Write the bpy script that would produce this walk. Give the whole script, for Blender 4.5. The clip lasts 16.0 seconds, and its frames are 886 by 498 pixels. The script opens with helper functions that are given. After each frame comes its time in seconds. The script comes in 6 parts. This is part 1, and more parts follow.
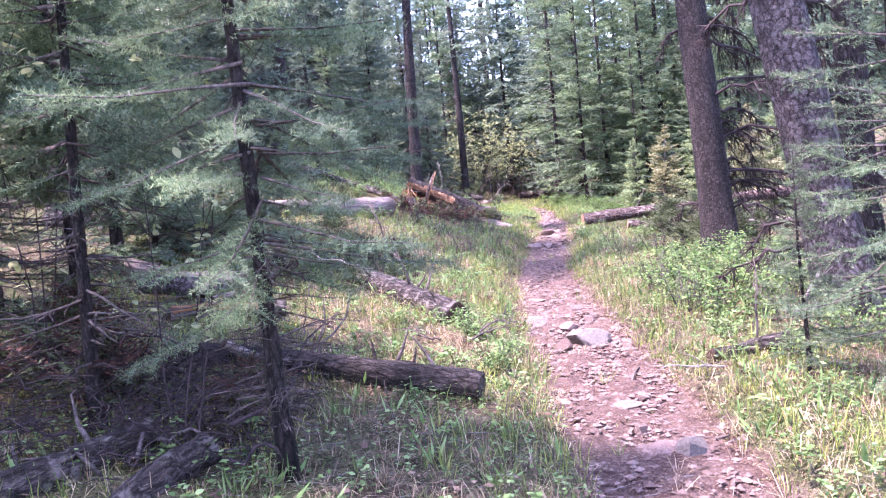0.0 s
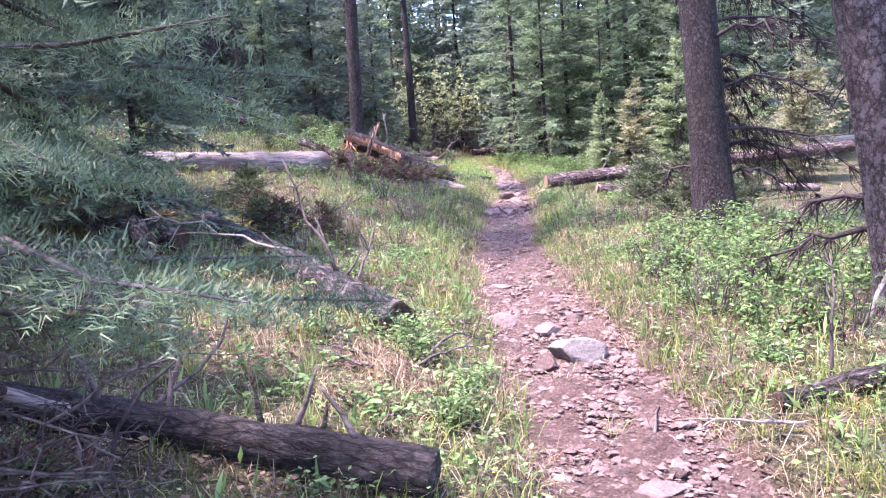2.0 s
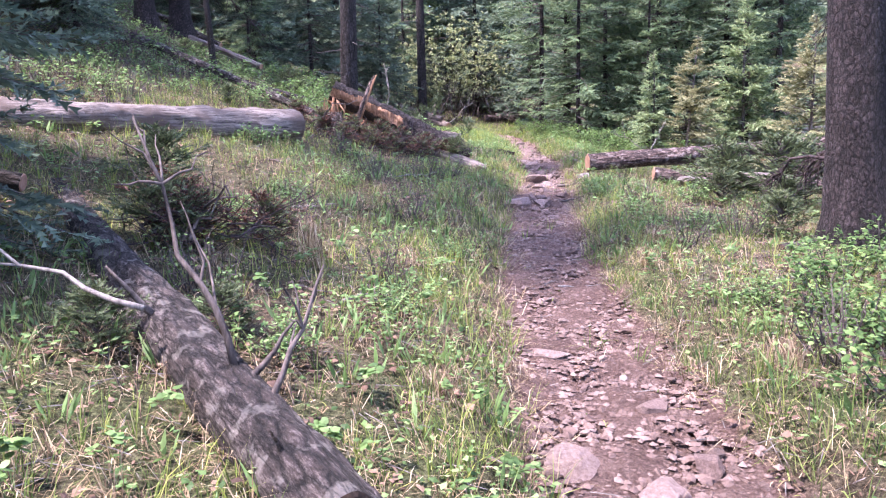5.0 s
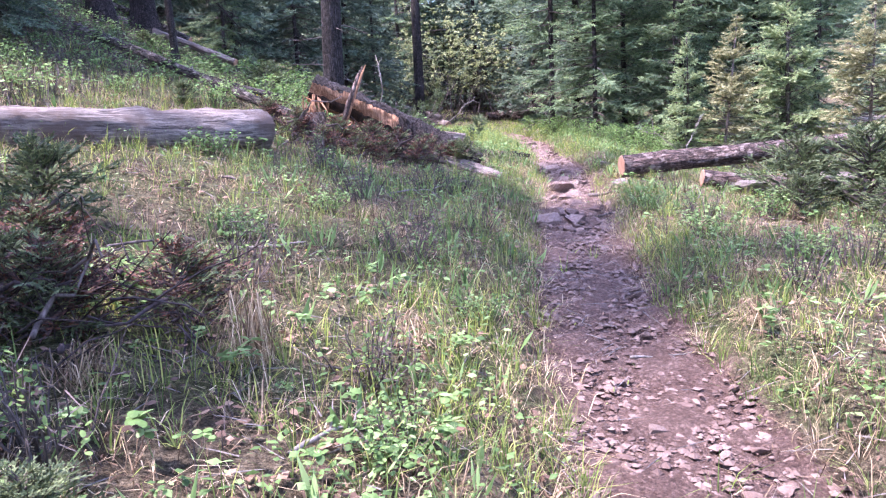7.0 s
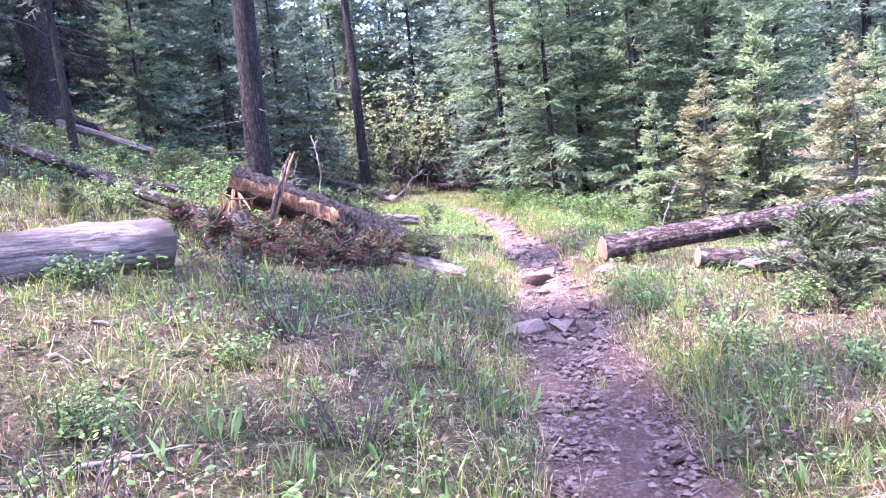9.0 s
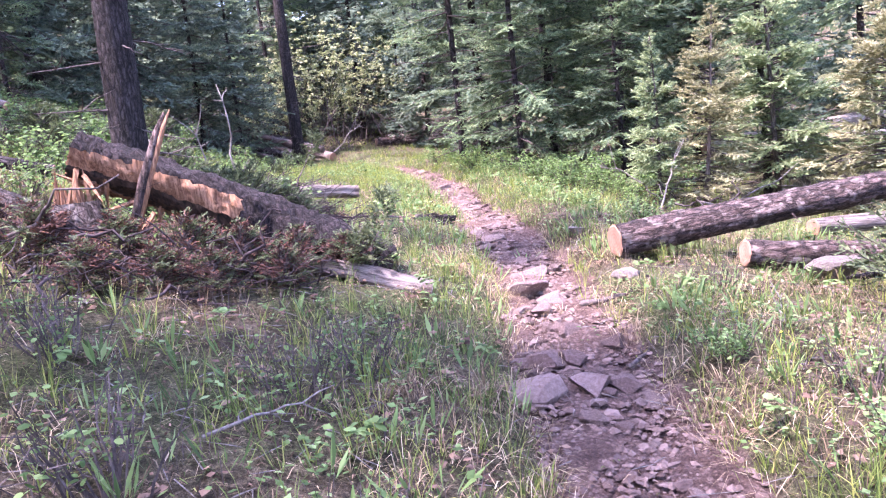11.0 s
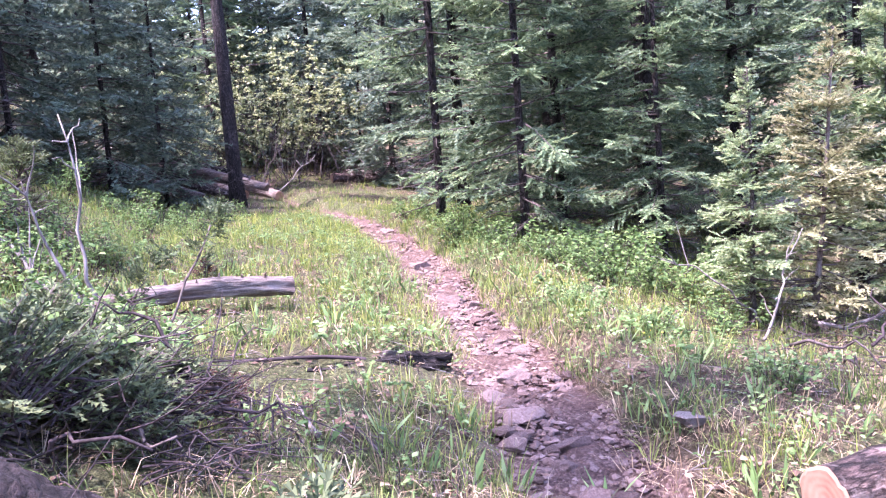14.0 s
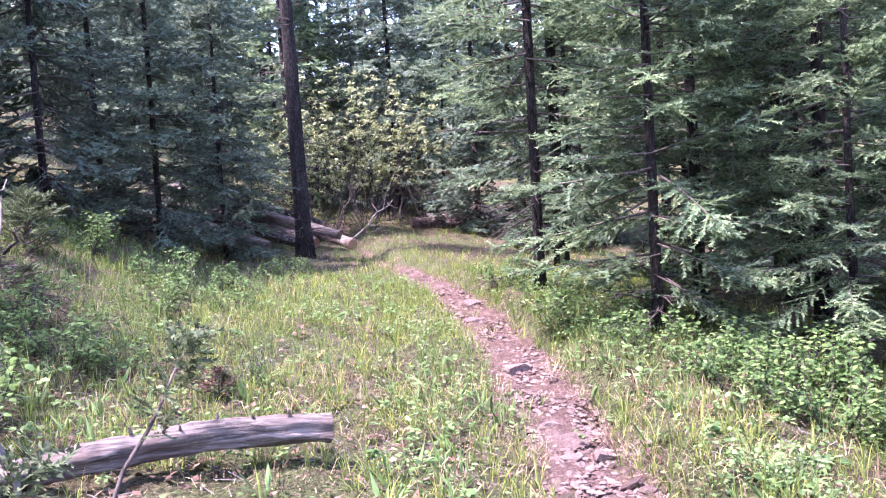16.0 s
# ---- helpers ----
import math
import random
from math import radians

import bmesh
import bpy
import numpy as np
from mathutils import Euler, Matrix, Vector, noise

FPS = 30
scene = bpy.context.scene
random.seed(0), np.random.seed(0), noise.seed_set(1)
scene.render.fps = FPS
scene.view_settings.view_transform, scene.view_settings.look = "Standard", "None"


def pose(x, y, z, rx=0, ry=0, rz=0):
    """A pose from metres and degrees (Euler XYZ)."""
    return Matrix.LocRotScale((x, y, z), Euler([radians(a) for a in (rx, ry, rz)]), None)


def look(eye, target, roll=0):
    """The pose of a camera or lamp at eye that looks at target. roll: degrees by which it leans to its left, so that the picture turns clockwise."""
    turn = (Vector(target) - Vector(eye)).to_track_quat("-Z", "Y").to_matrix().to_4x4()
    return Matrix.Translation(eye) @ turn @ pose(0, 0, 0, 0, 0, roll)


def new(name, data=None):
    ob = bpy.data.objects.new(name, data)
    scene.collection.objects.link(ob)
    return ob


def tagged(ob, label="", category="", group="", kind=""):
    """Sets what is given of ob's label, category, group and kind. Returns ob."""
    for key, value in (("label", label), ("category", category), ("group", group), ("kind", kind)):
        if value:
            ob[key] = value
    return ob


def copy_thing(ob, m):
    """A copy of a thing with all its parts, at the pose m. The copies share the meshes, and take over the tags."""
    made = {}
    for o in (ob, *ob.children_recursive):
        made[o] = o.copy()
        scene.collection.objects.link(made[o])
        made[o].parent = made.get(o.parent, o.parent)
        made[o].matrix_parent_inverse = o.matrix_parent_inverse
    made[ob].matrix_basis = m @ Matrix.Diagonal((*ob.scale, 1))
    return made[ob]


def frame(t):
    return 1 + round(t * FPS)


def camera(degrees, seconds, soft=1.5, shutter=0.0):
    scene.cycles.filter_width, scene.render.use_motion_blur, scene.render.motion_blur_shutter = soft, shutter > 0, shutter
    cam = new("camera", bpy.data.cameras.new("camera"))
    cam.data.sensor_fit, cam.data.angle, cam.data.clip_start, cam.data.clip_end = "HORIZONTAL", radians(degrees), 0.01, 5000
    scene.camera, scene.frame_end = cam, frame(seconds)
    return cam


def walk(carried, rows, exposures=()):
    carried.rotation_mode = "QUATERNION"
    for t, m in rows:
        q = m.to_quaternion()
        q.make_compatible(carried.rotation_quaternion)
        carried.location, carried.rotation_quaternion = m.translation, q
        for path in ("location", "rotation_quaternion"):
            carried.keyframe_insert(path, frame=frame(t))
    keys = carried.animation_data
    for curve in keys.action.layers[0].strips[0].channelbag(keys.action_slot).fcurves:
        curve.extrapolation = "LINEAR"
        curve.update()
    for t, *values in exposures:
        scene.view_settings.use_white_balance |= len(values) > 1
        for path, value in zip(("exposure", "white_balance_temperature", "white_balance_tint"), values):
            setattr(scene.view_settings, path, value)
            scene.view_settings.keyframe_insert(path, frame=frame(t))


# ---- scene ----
cam = camera(59.6, 16.0, 1.2)
PATH = [
    (0, (-0.054, 0.003, 1.521), (-0.044, 2.003, 1.462), -5.1),
    (0.5, (-0.103, 0.481, 1.59), (-0.042, 2.48, 1.558), -5.2),
    (1, (-0.16, 0.961, 1.561), (-0.06, 2.958, 1.512), -4.9),
    (1.5, (-0.068, 1.414, 1.604), (0.062, 3.407, 1.501), -4.4),
    (2, (0.025, 1.856, 1.6), (0.162, 3.843, 1.416), -4.0),
    (2.5, (-0.008, 2.359, 1.604), (0.12, 4.336, 1.329), -3.8),
    (3, (0.088, 2.823, 1.678), (0.217, 4.802, 1.419), -3.8),
    (3.5, (0.095, 3.339, 1.695), (0.227, 5.32, 1.455), -3.6),
    (3.7, (0.074, 3.529, 1.713), (0.203, 5.51, 1.472), -3.3),
    (5.8, (0.24, 5.428, 1.721), (0.364, 7.403, 1.433), -0.8),
    (6, (0.189, 5.614, 1.709), (0.32, 7.589, 1.423), -1.1),
    (6.5, (0.139, 5.949, 1.765), (0.281, 7.923, 1.471), -1.8),
    (7, (0.214, 6.396, 1.77), (0.337, 8.373, 1.492), -2.6),
    (7.5, (0.246, 6.627, 1.889), (0.384, 8.609, 1.658), -3.4),
    (8, (0.17, 6.955, 1.925), (0.337, 8.939, 1.744), -4.6),
    (8.5, (0.233, 7.32, 1.933), (0.445, 9.304, 1.799), -5.6),
    (9, (0.321, 7.756, 1.988), (0.576, 9.736, 1.87), -6.1),
    (9.2, (0.335, 7.945, 1.966), (0.61, 9.923, 1.849), -6.3),
    (11.3, (0.59, 10.131, 2.235), (1.019, 12.064, 1.959), -6.0),
    (11.5, (0.623, 10.329, 2.261), (1.08, 12.256, 1.984), -5.6),
    (12, (0.601, 10.819, 2.278), (1.102, 12.737, 2.012), -5.2),
    (12.5, (0.72, 11.282, 2.371), (1.244, 13.197, 2.13), -4.9),
    (13, (0.771, 11.812, 2.41), (1.299, 13.729, 2.19), -4.6),
    (13.5, (0.867, 12.282, 2.481), (1.401, 14.198, 2.268), -4.4),
    (13.8, (0.967, 12.565, 2.501), (1.491, 14.486, 2.315), -4.7),
    (14, (1.017, 12.78, 2.539), (1.529, 14.702, 2.332), -4.3),
    (14.5, (1.096, 13.265, 2.522), (1.58, 15.194, 2.305), -4.1),
    (15, (1.218, 13.684, 2.536), (1.641, 15.628, 2.327), -4.0),
    (15.5, (1.307, 14.172, 2.63), (1.663, 16.133, 2.456), -3.8),
    (15.7, (1.367, 14.316, 2.666), (1.668, 16.287, 2.52), -4.0),
    (16, (1.377, 14.679, 2.78), (1.69, 16.652, 2.677), -3.6),
]
EXPOSURES = [(0, 3.62, 6200, 44), (2.5, 3.32, 6200, 36), (3.5, 3.19, 6150, 33), (6.5, 3.20, 6270, 31), (7.5, 3.55, 5750, 38), (8.5, 3.88, 5800, 41), (11.5, 3.55, 6220, 43), (14, 3.61, 6050, 43), (16, 3.50, 6070, 41)]
walk(cam, [(t, look(eye, target, roll)) for t, eye, target, roll in PATH], EXPOSURES)

# ---- light ----
SUN_WAY = Vector((-0.42, -0.12, 1.0)).normalized()
world = bpy.data.worlds.new("sky")
scene.world = world
world.use_nodes = True
wn = world.node_tree
sky = wn.nodes.new("ShaderNodeTexSky")
sky.sky_type = "NISHITA"
sky.sun_disc = False
sky.sun_elevation = math.asin(SUN_WAY.z)
sky.sun_rotation = math.atan2(SUN_WAY.x, SUN_WAY.y)
wn.links.new(sky.outputs[0], wn.nodes["Background"].inputs[0])
wn.nodes["Background"].inputs[1].default_value = 0.15
sun = new("sun", bpy.data.lights.new("sun", "SUN"))
sun.data.energy, sun.data.angle, sun.data.color = 2.15, radians(3), (1.0, 0.95, 0.88)
sun.matrix_world = look((0, 0, 30), tuple(Vector((0, 0, 30)) - SUN_WAY))

# ---- materials ----
def shader(name, rough=0.85):
    m = bpy.data.materials.new(name)
    m.use_nodes = True
    b = m.node_tree.nodes["Principled BSDF"]
    b.inputs["Roughness"].default_value = rough
    b.inputs["Specular IOR Level"].default_value = 0.3
    return m, m.node_tree.nodes, m.node_tree.links, b


def ramp(nodes, stops):
    r = nodes.new("ShaderNodeValToRGB")
    while len(r.color_ramp.elements) < len(stops):
        r.color_ramp.elements.new(0.5)
    for e, (p, c) in zip(r.color_ramp.elements, stops):
        e.position, e.color = p, (*c, 1)
    return r


def noise_tex(nodes, links, scale, detail=4, coords=None, rough=0.6):
    n = nodes.new("ShaderNodeTexNoise")
    n.inputs["Scale"].default_value, n.inputs["Detail"].default_value = scale, detail
    n.inputs["Roughness"].default_value = rough
    if coords is not None:
        links.new(coords, n.inputs["Vector"])
    return n


def bump(nodes, links, b, height, strength, dist=0.02):
    u = nodes.new("ShaderNodeBump")
    u.inputs["Strength"].default_value, u.inputs["Distance"].default_value = strength, dist
    links.new(height, u.inputs["Height"])
    links.new(u.outputs[0], b.inputs["Normal"])


def stretched(nodes, links, scale, kind="Object"):
    c = nodes.new("ShaderNodeTexCoord")
    mp = nodes.new("ShaderNodeMapping")
    mp.inputs["Scale"].default_value = scale
    links.new(c.outputs[kind], mp.inputs[0])
    return mp.outputs[0]


def mixed(nodes, links, fac, a, b, mode="MIX"):
    x = nodes.new("ShaderNodeMix")
    x.data_type, x.blend_type = "RGBA", mode
    for sock, v in ((x.inputs[0], fac), (x.inputs[6], a), (x.inputs[7], b)):
        if isinstance(v, bpy.types.NodeSocket):
            links.new(v, sock)
        elif isinstance(v, tuple):
            sock.default_value = (*v, 1)
        else:
            sock.default_value = v
    return x.outputs[2]


def leafy(name, stops, through_light=0.35, rough=0.6, patch=None):
    """Thin leaves: colours picked leaf by leaf, light passing through them."""
    m, n, l, b = shader(name, rough)
    b.inputs["Specular IOR Level"].default_value = 0.15
    g = n.new("ShaderNodeNewGeometry")
    r = ramp(n, stops)
    l.new(g.outputs["Random Per Island"], r.inputs[0])
    col = r.outputs[0]
    if patch:
        t = noise_tex(n, l, patch[0], 2, n.new("ShaderNodeTexCoord").outputs["Object"])
        rr = ramp(n, [(0.4, patch[1]), (0.65, patch[2])])
        l.new(t.outputs[0], rr.inputs[0])
        col = mixed(n, l, 1.0, col, rr.outputs[0], "MULTIPLY")
    l.new(col, b.inputs["Base Color"])
    tr = n.new("ShaderNodeBsdfTranslucent")
    l.new(col, tr.inputs[0])
    ms = n.new("ShaderNodeMixShader")
    ms.inputs[0].default_value = through_light
    l.new(b.outputs[0], ms.inputs[1])
    l.new(tr.outputs[0], ms.inputs[2])
    l.new(ms.outputs[0], n["Material Output"].inputs[0])
    return m


def barky(name, dark, mid, light, scale=(14, 14, 3.5), strength=0.9, lichen=None):
    m, n, l, b = shader(name, 0.92)
    v = stretched(n, l, scale)
    vo = n.new("ShaderNodeTexVoronoi")
    vo.inputs["Scale"].default_value = 2.2
    fine = noise_tex(n, l, 3.0, 6, v, 0.7)
    l.new(mixed(n, l, 0.7, v, fine.outputs[1]), vo.inputs["Vector"])
    small = noise_tex(n, l, 9.0, 8, v, 0.75)
    both = mixed(n, l, 0.55, fine.outputs[0], small.outputs[0])
    r = ramp(n, [(0.38, dark), (0.5, mid), (0.62, light)])
    l.new(mixed(n, l, 0.12, both, vo.outputs[0]), r.inputs[0])
    cell = n.new("ShaderNodeTexVoronoi")
    cell.feature = "DISTANCE_TO_EDGE"
    cell.inputs["Scale"].default_value = 2.6
    l.new(mixed(n, l, 0.35, v, fine.outputs[1]), cell.inputs["Vector"])
    crack = ramp(n, [(0.0, (0.16, 0.15, 0.15)), (0.09, (0.75, 0.75, 0.75)), (0.3, (1.12, 1.1, 1.1))])
    l.new(cell.outputs["Distance"], crack.inputs[0])
    col = mixed(n, l, 0.85, r.outputs[0], crack.outputs[0], "MULTIPLY")
    if lichen:
        big = noise_tex(n, l, 11.0, 7, n.new("ShaderNodeTexCoord").outputs["Object"])
        f = ramp(n, [(0.55, (0, 0, 0)), (0.62, (0.8, 0.8, 0.8))])
        l.new(big.outputs[0], f.inputs[0])
        col = mixed(n, l, f.outputs[0], col, lichen)
    l.new(col, b.inputs["Base Color"])
    bump(n, l, b, mixed(n, l, 0.45, both, crack.outputs[0]), strength, 0.06)
    return m


def grained(name, dark, light, scale=(30, 30, 1.6), rough=0.8, strength=0.5, stain=None):
    """Bare wood with the grain along the piece's own z axis."""
    m, n, l, b = shader(name, rough)
    t = noise_tex(n, l, 1.6, 7, stretched(n, l, scale), 0.7)
    r = ramp(n, [(0.38, dark), (0.62, light)])
    l.new(t.outputs[0], r.inputs[0])
    col = r.outputs[0]
    if stain:
        t2 = noise_tex(n, l, 3.0, 3, n.new("ShaderNodeTexCoord").outputs["Object"])
        f = ramp(n, [(0.45, (0, 0, 0)), (0.62, (1, 1, 1))])
        l.new(t2.outputs[0], f.inputs[0])
        col = mixed(n, l, f.outputs[0], col, stain)
    l.new(col, b.inputs["Base Color"])
    bump(n, l, b, t.outputs[0], strength, 0.015)
    return m


def stony(name, a, c, d):
    m, n, l, b = shader(name, 0.85)
    oi = n.new("ShaderNodeObjectInfo")
    g = n.new("ShaderNodeNewGeometry")
    co = n.new("ShaderNodeTexCoord").outputs["Object"]
    t = noise_tex(n, l, 9.0, 8, co, 0.7)
    t2 = noise_tex(n, l, 60.0, 4, co)
    r = ramp(n, [(0.25, a), (0.5, c), (0.75, d)])
    add = n.new("ShaderNodeMath")
    add.operation = "MULTIPLY_ADD"
    add.inputs[1].default_value, add.inputs[2].default_value = 0.35, -0.18
    both = n.new("ShaderNodeMath")
    both.operation = "ADD"
    l.new(oi.outputs["Random"], both.inputs[0])
    l.new(g.outputs["Random Per Island"], both.inputs[1])
    half = n.new("ShaderNodeMath")
    half.operation = "FRACT"
    l.new(both.outputs[0], half.inputs[0])
    l.new(half.outputs[0], add.inputs[0])
    s = n.new("ShaderNodeMath")
    s.operation = "ADD"
    l.new(t.outputs[0], s.inputs[0])
    l.new(add.outputs[0], s.inputs[1])
    l.new(s.outputs[0], r.inputs[0])
    l.new(mixed(n, l, 0.3, r.outputs[0], t2.outputs[0], "OVERLAY"), b.inputs["Base Color"])
    bump(n, l, b, mixed(n, l, 0.35, t.outputs[0], t2.outputs[0]), 0.8, 0.03)
    return m


def earth():
    """Forest floor and trodden soil, mixed by the trail's own mask."""
    m, n, l, b = shader("earth", 0.95)
    b.inputs["Specular IOR Level"].default_value = 0.1
    co = n.new("ShaderNodeTexCoord").outputs["Object"]
    big = noise_tex(n, l, 0.9, 4, co)
    mid = noise_tex(n, l, 7.0, 6, co, 0.7)
    fine = noise_tex(n, l, 42.0, 8, co, 0.8)
    grit = noise_tex(n, l, 170.0, 3, co, 0.7)
    peb = n.new("ShaderNodeTexVoronoi")
    peb.inputs["Scale"].default_value = 48
    l.new(mixed(n, l, 0.04, co, fine.outputs[1]), peb.inputs["Vector"])
    crumb = ramp(n, [(0.0, (1.35, 1.33, 1.33)), (0.32, (1.0, 1.0, 1.0)), (0.6, (0.5, 0.48, 0.48))])
    l.new(peb.outputs["Distance"], crumb.inputs[0])
    speck = ramp(n, [(0.36, (0.45, 0.45, 0.45)), (0.5, (1.0, 1.0, 1.0)), (0.66, (1.6, 1.55, 1.5))])
    l.new(grit.outputs[0], speck.inputs[0])
    litter = ramp(n, [(0.36, (0.02, 0.015, 0.011)), (0.47, (0.06, 0.044, 0.032)), (0.55, (0.13, 0.1, 0.073)), (0.68, (0.3, 0.24, 0.18))])
    l.new(mixed(n, l, 0.5, mid.outputs[0], fine.outputs[0]), litter.inputs[0])
    moss = ramp(n, [(0.4, (0.03, 0.038, 0.016)), (0.55, (0.1, 0.115, 0.05)), (0.68, (0.2, 0.21, 0.1))])
    l.new(fine.outputs[0], moss.inputs[0])
    mf = ramp(n, [(0.42, (0.1, 0.1, 0.1)), (0.58, (0.8, 0.8, 0.8))])
    l.new(big.outputs[0], mf.inputs[0])
    floor = mixed(n, l, mf.outputs[0], litter.outputs[0], moss.outputs[0])
    soil = ramp(n, [(0.36, (0.055, 0.033, 0.028)), (0.45, (0.125, 0.079, 0.068)), (0.54, (0.19, 0.126, 0.109)), (0.66, (0.3, 0.215, 0.19))])
    l.new(mixed(n, l, 0.6, mid.outputs[0], fine.outputs[0]), soil.inputs[0])
    at = n.new("ShaderNodeAttribute")
    at.attribute_name = "trodden"
    edge = n.new("ShaderNodeMath")
    edge.operation = "MULTIPLY_ADD"
    l.new(mid.outputs[0], edge.inputs[0])
    edge.inputs[1].default_value = 0.7
    l.new(at.outputs["Fac"], edge.inputs[2])
    ef = ramp(n, [(0.68, (0, 0, 0)), (0.95, (1, 1, 1))])
    l.new(edge.outputs[0], ef.inputs[0])
    rough_floor = mixed(n, l, 0.9, floor, speck.outputs[0], "MULTIPLY")
    rough_soil = mixed(n, l, 0.5, mixed(n, l, 0.75, soil.outputs[0], crumb.outputs[0], "MULTIPLY"), speck.outputs[0], "MULTIPLY")
    l.new(mixed(n, l, ef.outputs[0], rough_floor, rough_soil), b.inputs["Base Color"])
    relief_of = mixed(n, l, 0.6, mid.outputs[0], fine.outputs[0])
    bump(n, l, b, mixed(n, l, 0.3, relief_of, crumb.outputs[0]), 1.0, 0.05)
    return m


EARTH = earth()
BARK = barky("dark_bark", (0.008, 0.006, 0.006), (0.03, 0.022, 0.022), (0.095, 0.08, 0.08), (16, 16, 5), 1.0)
BARK_BIG = barky("scaly_bark", (0.009, 0.006, 0.007), (0.03, 0.021, 0.022), (0.085, 0.066, 0.068), (15, 15, 9), 1.0)
BARK_PLATED = barky("plated_bark", (0.022, 0.016, 0.018), (0.075, 0.057, 0.06), (0.2, 0.165, 0.17), (12, 12, 9), 1.0, (0.15, 0.13, 0.135))
BARK_RED = barky("red_bark", (0.022, 0.014, 0.013), (0.095, 0.062, 0.056), (0.27, 0.195, 0.178), (13, 13, 4), 1.0, (0.25, 0.2, 0.185))
BARK_OLD = barky("rotting_bark", (0.01, 0.008, 0.007), (0.045, 0.033, 0.031), (0.17, 0.14, 0.135), (13, 13, 4), 1.0, (0.17, 0.15, 0.14))
BARK_YOUNG = barky("young_bark", (0.03, 0.024, 0.02), (0.085, 0.07, 0.06), (0.2, 0.175, 0.155), (30, 30, 8), 0.6)
GREY_WOOD = grained("weathered_wood", (0.028, 0.021, 0.02), (0.26, 0.212, 0.194), (36, 36, 1.8), stain=(0.095, 0.066, 0.056), strength=1.0)
PALE_WOOD = grained("bleached_wood", (0.13, 0.1, 0.085), (0.42, 0.35, 0.305), (40, 40, 2.2), strength=1.0)
ORANGE_WOOD = grained("splintered_wood", (0.12, 0.05, 0.028), (0.4, 0.21, 0.12), (40, 40, 1.4), 0.75, 0.8)
def sawn():
    """A sawn end: growth rings round the pith, fine saw marks."""
    m, n, l, b = shader("sawn_end", 0.75)
    co = n.new("ShaderNodeTexCoord").outputs["Object"]
    w = n.new("ShaderNodeTexWave")
    w.wave_type, w.rings_direction = "RINGS", "Z"
    w.inputs["Scale"].default_value, w.inputs["Distortion"].default_value, w.inputs["Detail"].default_value = 13, 5.0, 3
    l.new(co, w.inputs["Vector"])
    t = noise_tex(n, l, 9, 5, co, 0.6)
    r = ramp(n, [(0.25, (0.16, 0.08, 0.055)), (0.5, (0.28, 0.155, 0.11)), (0.75, (0.36, 0.215, 0.155))])
    l.new(mixed(n, l, 0.88, w.outputs[1], t.outputs[0]), r.inputs[0])
    l.new(r.outputs[0], b.inputs["Base Color"])
    bump(n, l, b, t.outputs[0], 0.2, 0.01)
    return m


CUT_WOOD = sawn()
ROTTEN = grained("rotten_heartwood", (0.012, 0.009, 0.008), (0.08, 0.045, 0.03), (20, 20, 6), 0.95, 0.8)
TWIG = grained("dead_twig", (0.03, 0.023, 0.022), (0.12, 0.094, 0.088), (20, 20, 4), 0.9, 0.3)
TWIG_GREY = grained("grey_twig", (0.085, 0.073, 0.07), (0.24, 0.212, 0.2), (20, 20, 4), 0.9, 0.3)
ROCK = stony("trail_rock", (0.075, 0.045, 0.04), (0.15, 0.1, 0.09), (0.26, 0.188, 0.172))
GRAVEL = stony("red_gravel", (0.065, 0.039, 0.034), (0.128, 0.085, 0.074), (0.21, 0.15, 0.134))
ROCK_GREY = stony("grey_rock", (0.095, 0.076, 0.07), (0.165, 0.138, 0.129), (0.25, 0.215, 0.203))
FIR = leafy("fir_needles", [(0.0, (0.06, 0.1, 0.06)), (0.5, (0.115, 0.172, 0.1)), (0.85, (0.185, 0.245, 0.138)), (1.0, (0.26, 0.305, 0.18))], 0.42, 0.5, (0.9, (0.7, 0.72, 0.75), (1.25, 1.25, 1.1)))
FIR_DARK = leafy("spruce_needles", [(0.0, (0.07, 0.108, 0.084)), (0.6, (0.13, 0.18, 0.132)), (1.0, (0.22, 0.268, 0.19))], 0.42, 0.5, (0.8, (0.7, 0.7, 0.72), (1.2, 1.2, 1.1)))
JUNIPER = leafy("juniper_sprigs", [(0.0, (0.035, 0.05, 0.028)), (0.5, (0.075, 0.1, 0.05)), (1.0, (0.15, 0.18, 0.09))], 0.3, 0.6)
FIR_LIGHT = leafy("young_fir_needles", [(0.0, (0.11, 0.17, 0.085)), (0.5, (0.2, 0.265, 0.13)), (1.0, (0.34, 0.39, 0.21))], 0.42, 0.5)
FIR_YELLOW = leafy("yellowing_needles", [(0.0, (0.13, 0.14, 0.07)), (0.5, (0.24, 0.24, 0.125)), (1.0, (0.37, 0.35, 0.21))], 0.35, 0.6)
TWIG_DARK = grained("dark_twig", (0.012, 0.008, 0.009), (0.055, 0.038, 0.04), (20, 20, 4), 0.9, 0.3)
DEAD_LEAF = leafy("dead_leaves", [(0.0, (0.05, 0.032, 0.026)), (0.5, (0.13, 0.08, 0.06)), (1.0, (0.27, 0.18, 0.13))], 0.15, 0.8)
BROWN_NEEDLE = leafy("dead_needles", [(0.0, (0.03, 0.02, 0.02)), (0.5, (0.07, 0.04, 0.036)), (0.85, (0.12, 0.058, 0.045)), (1.0, (0.2, 0.085, 0.05))], 0.15, 0.8)
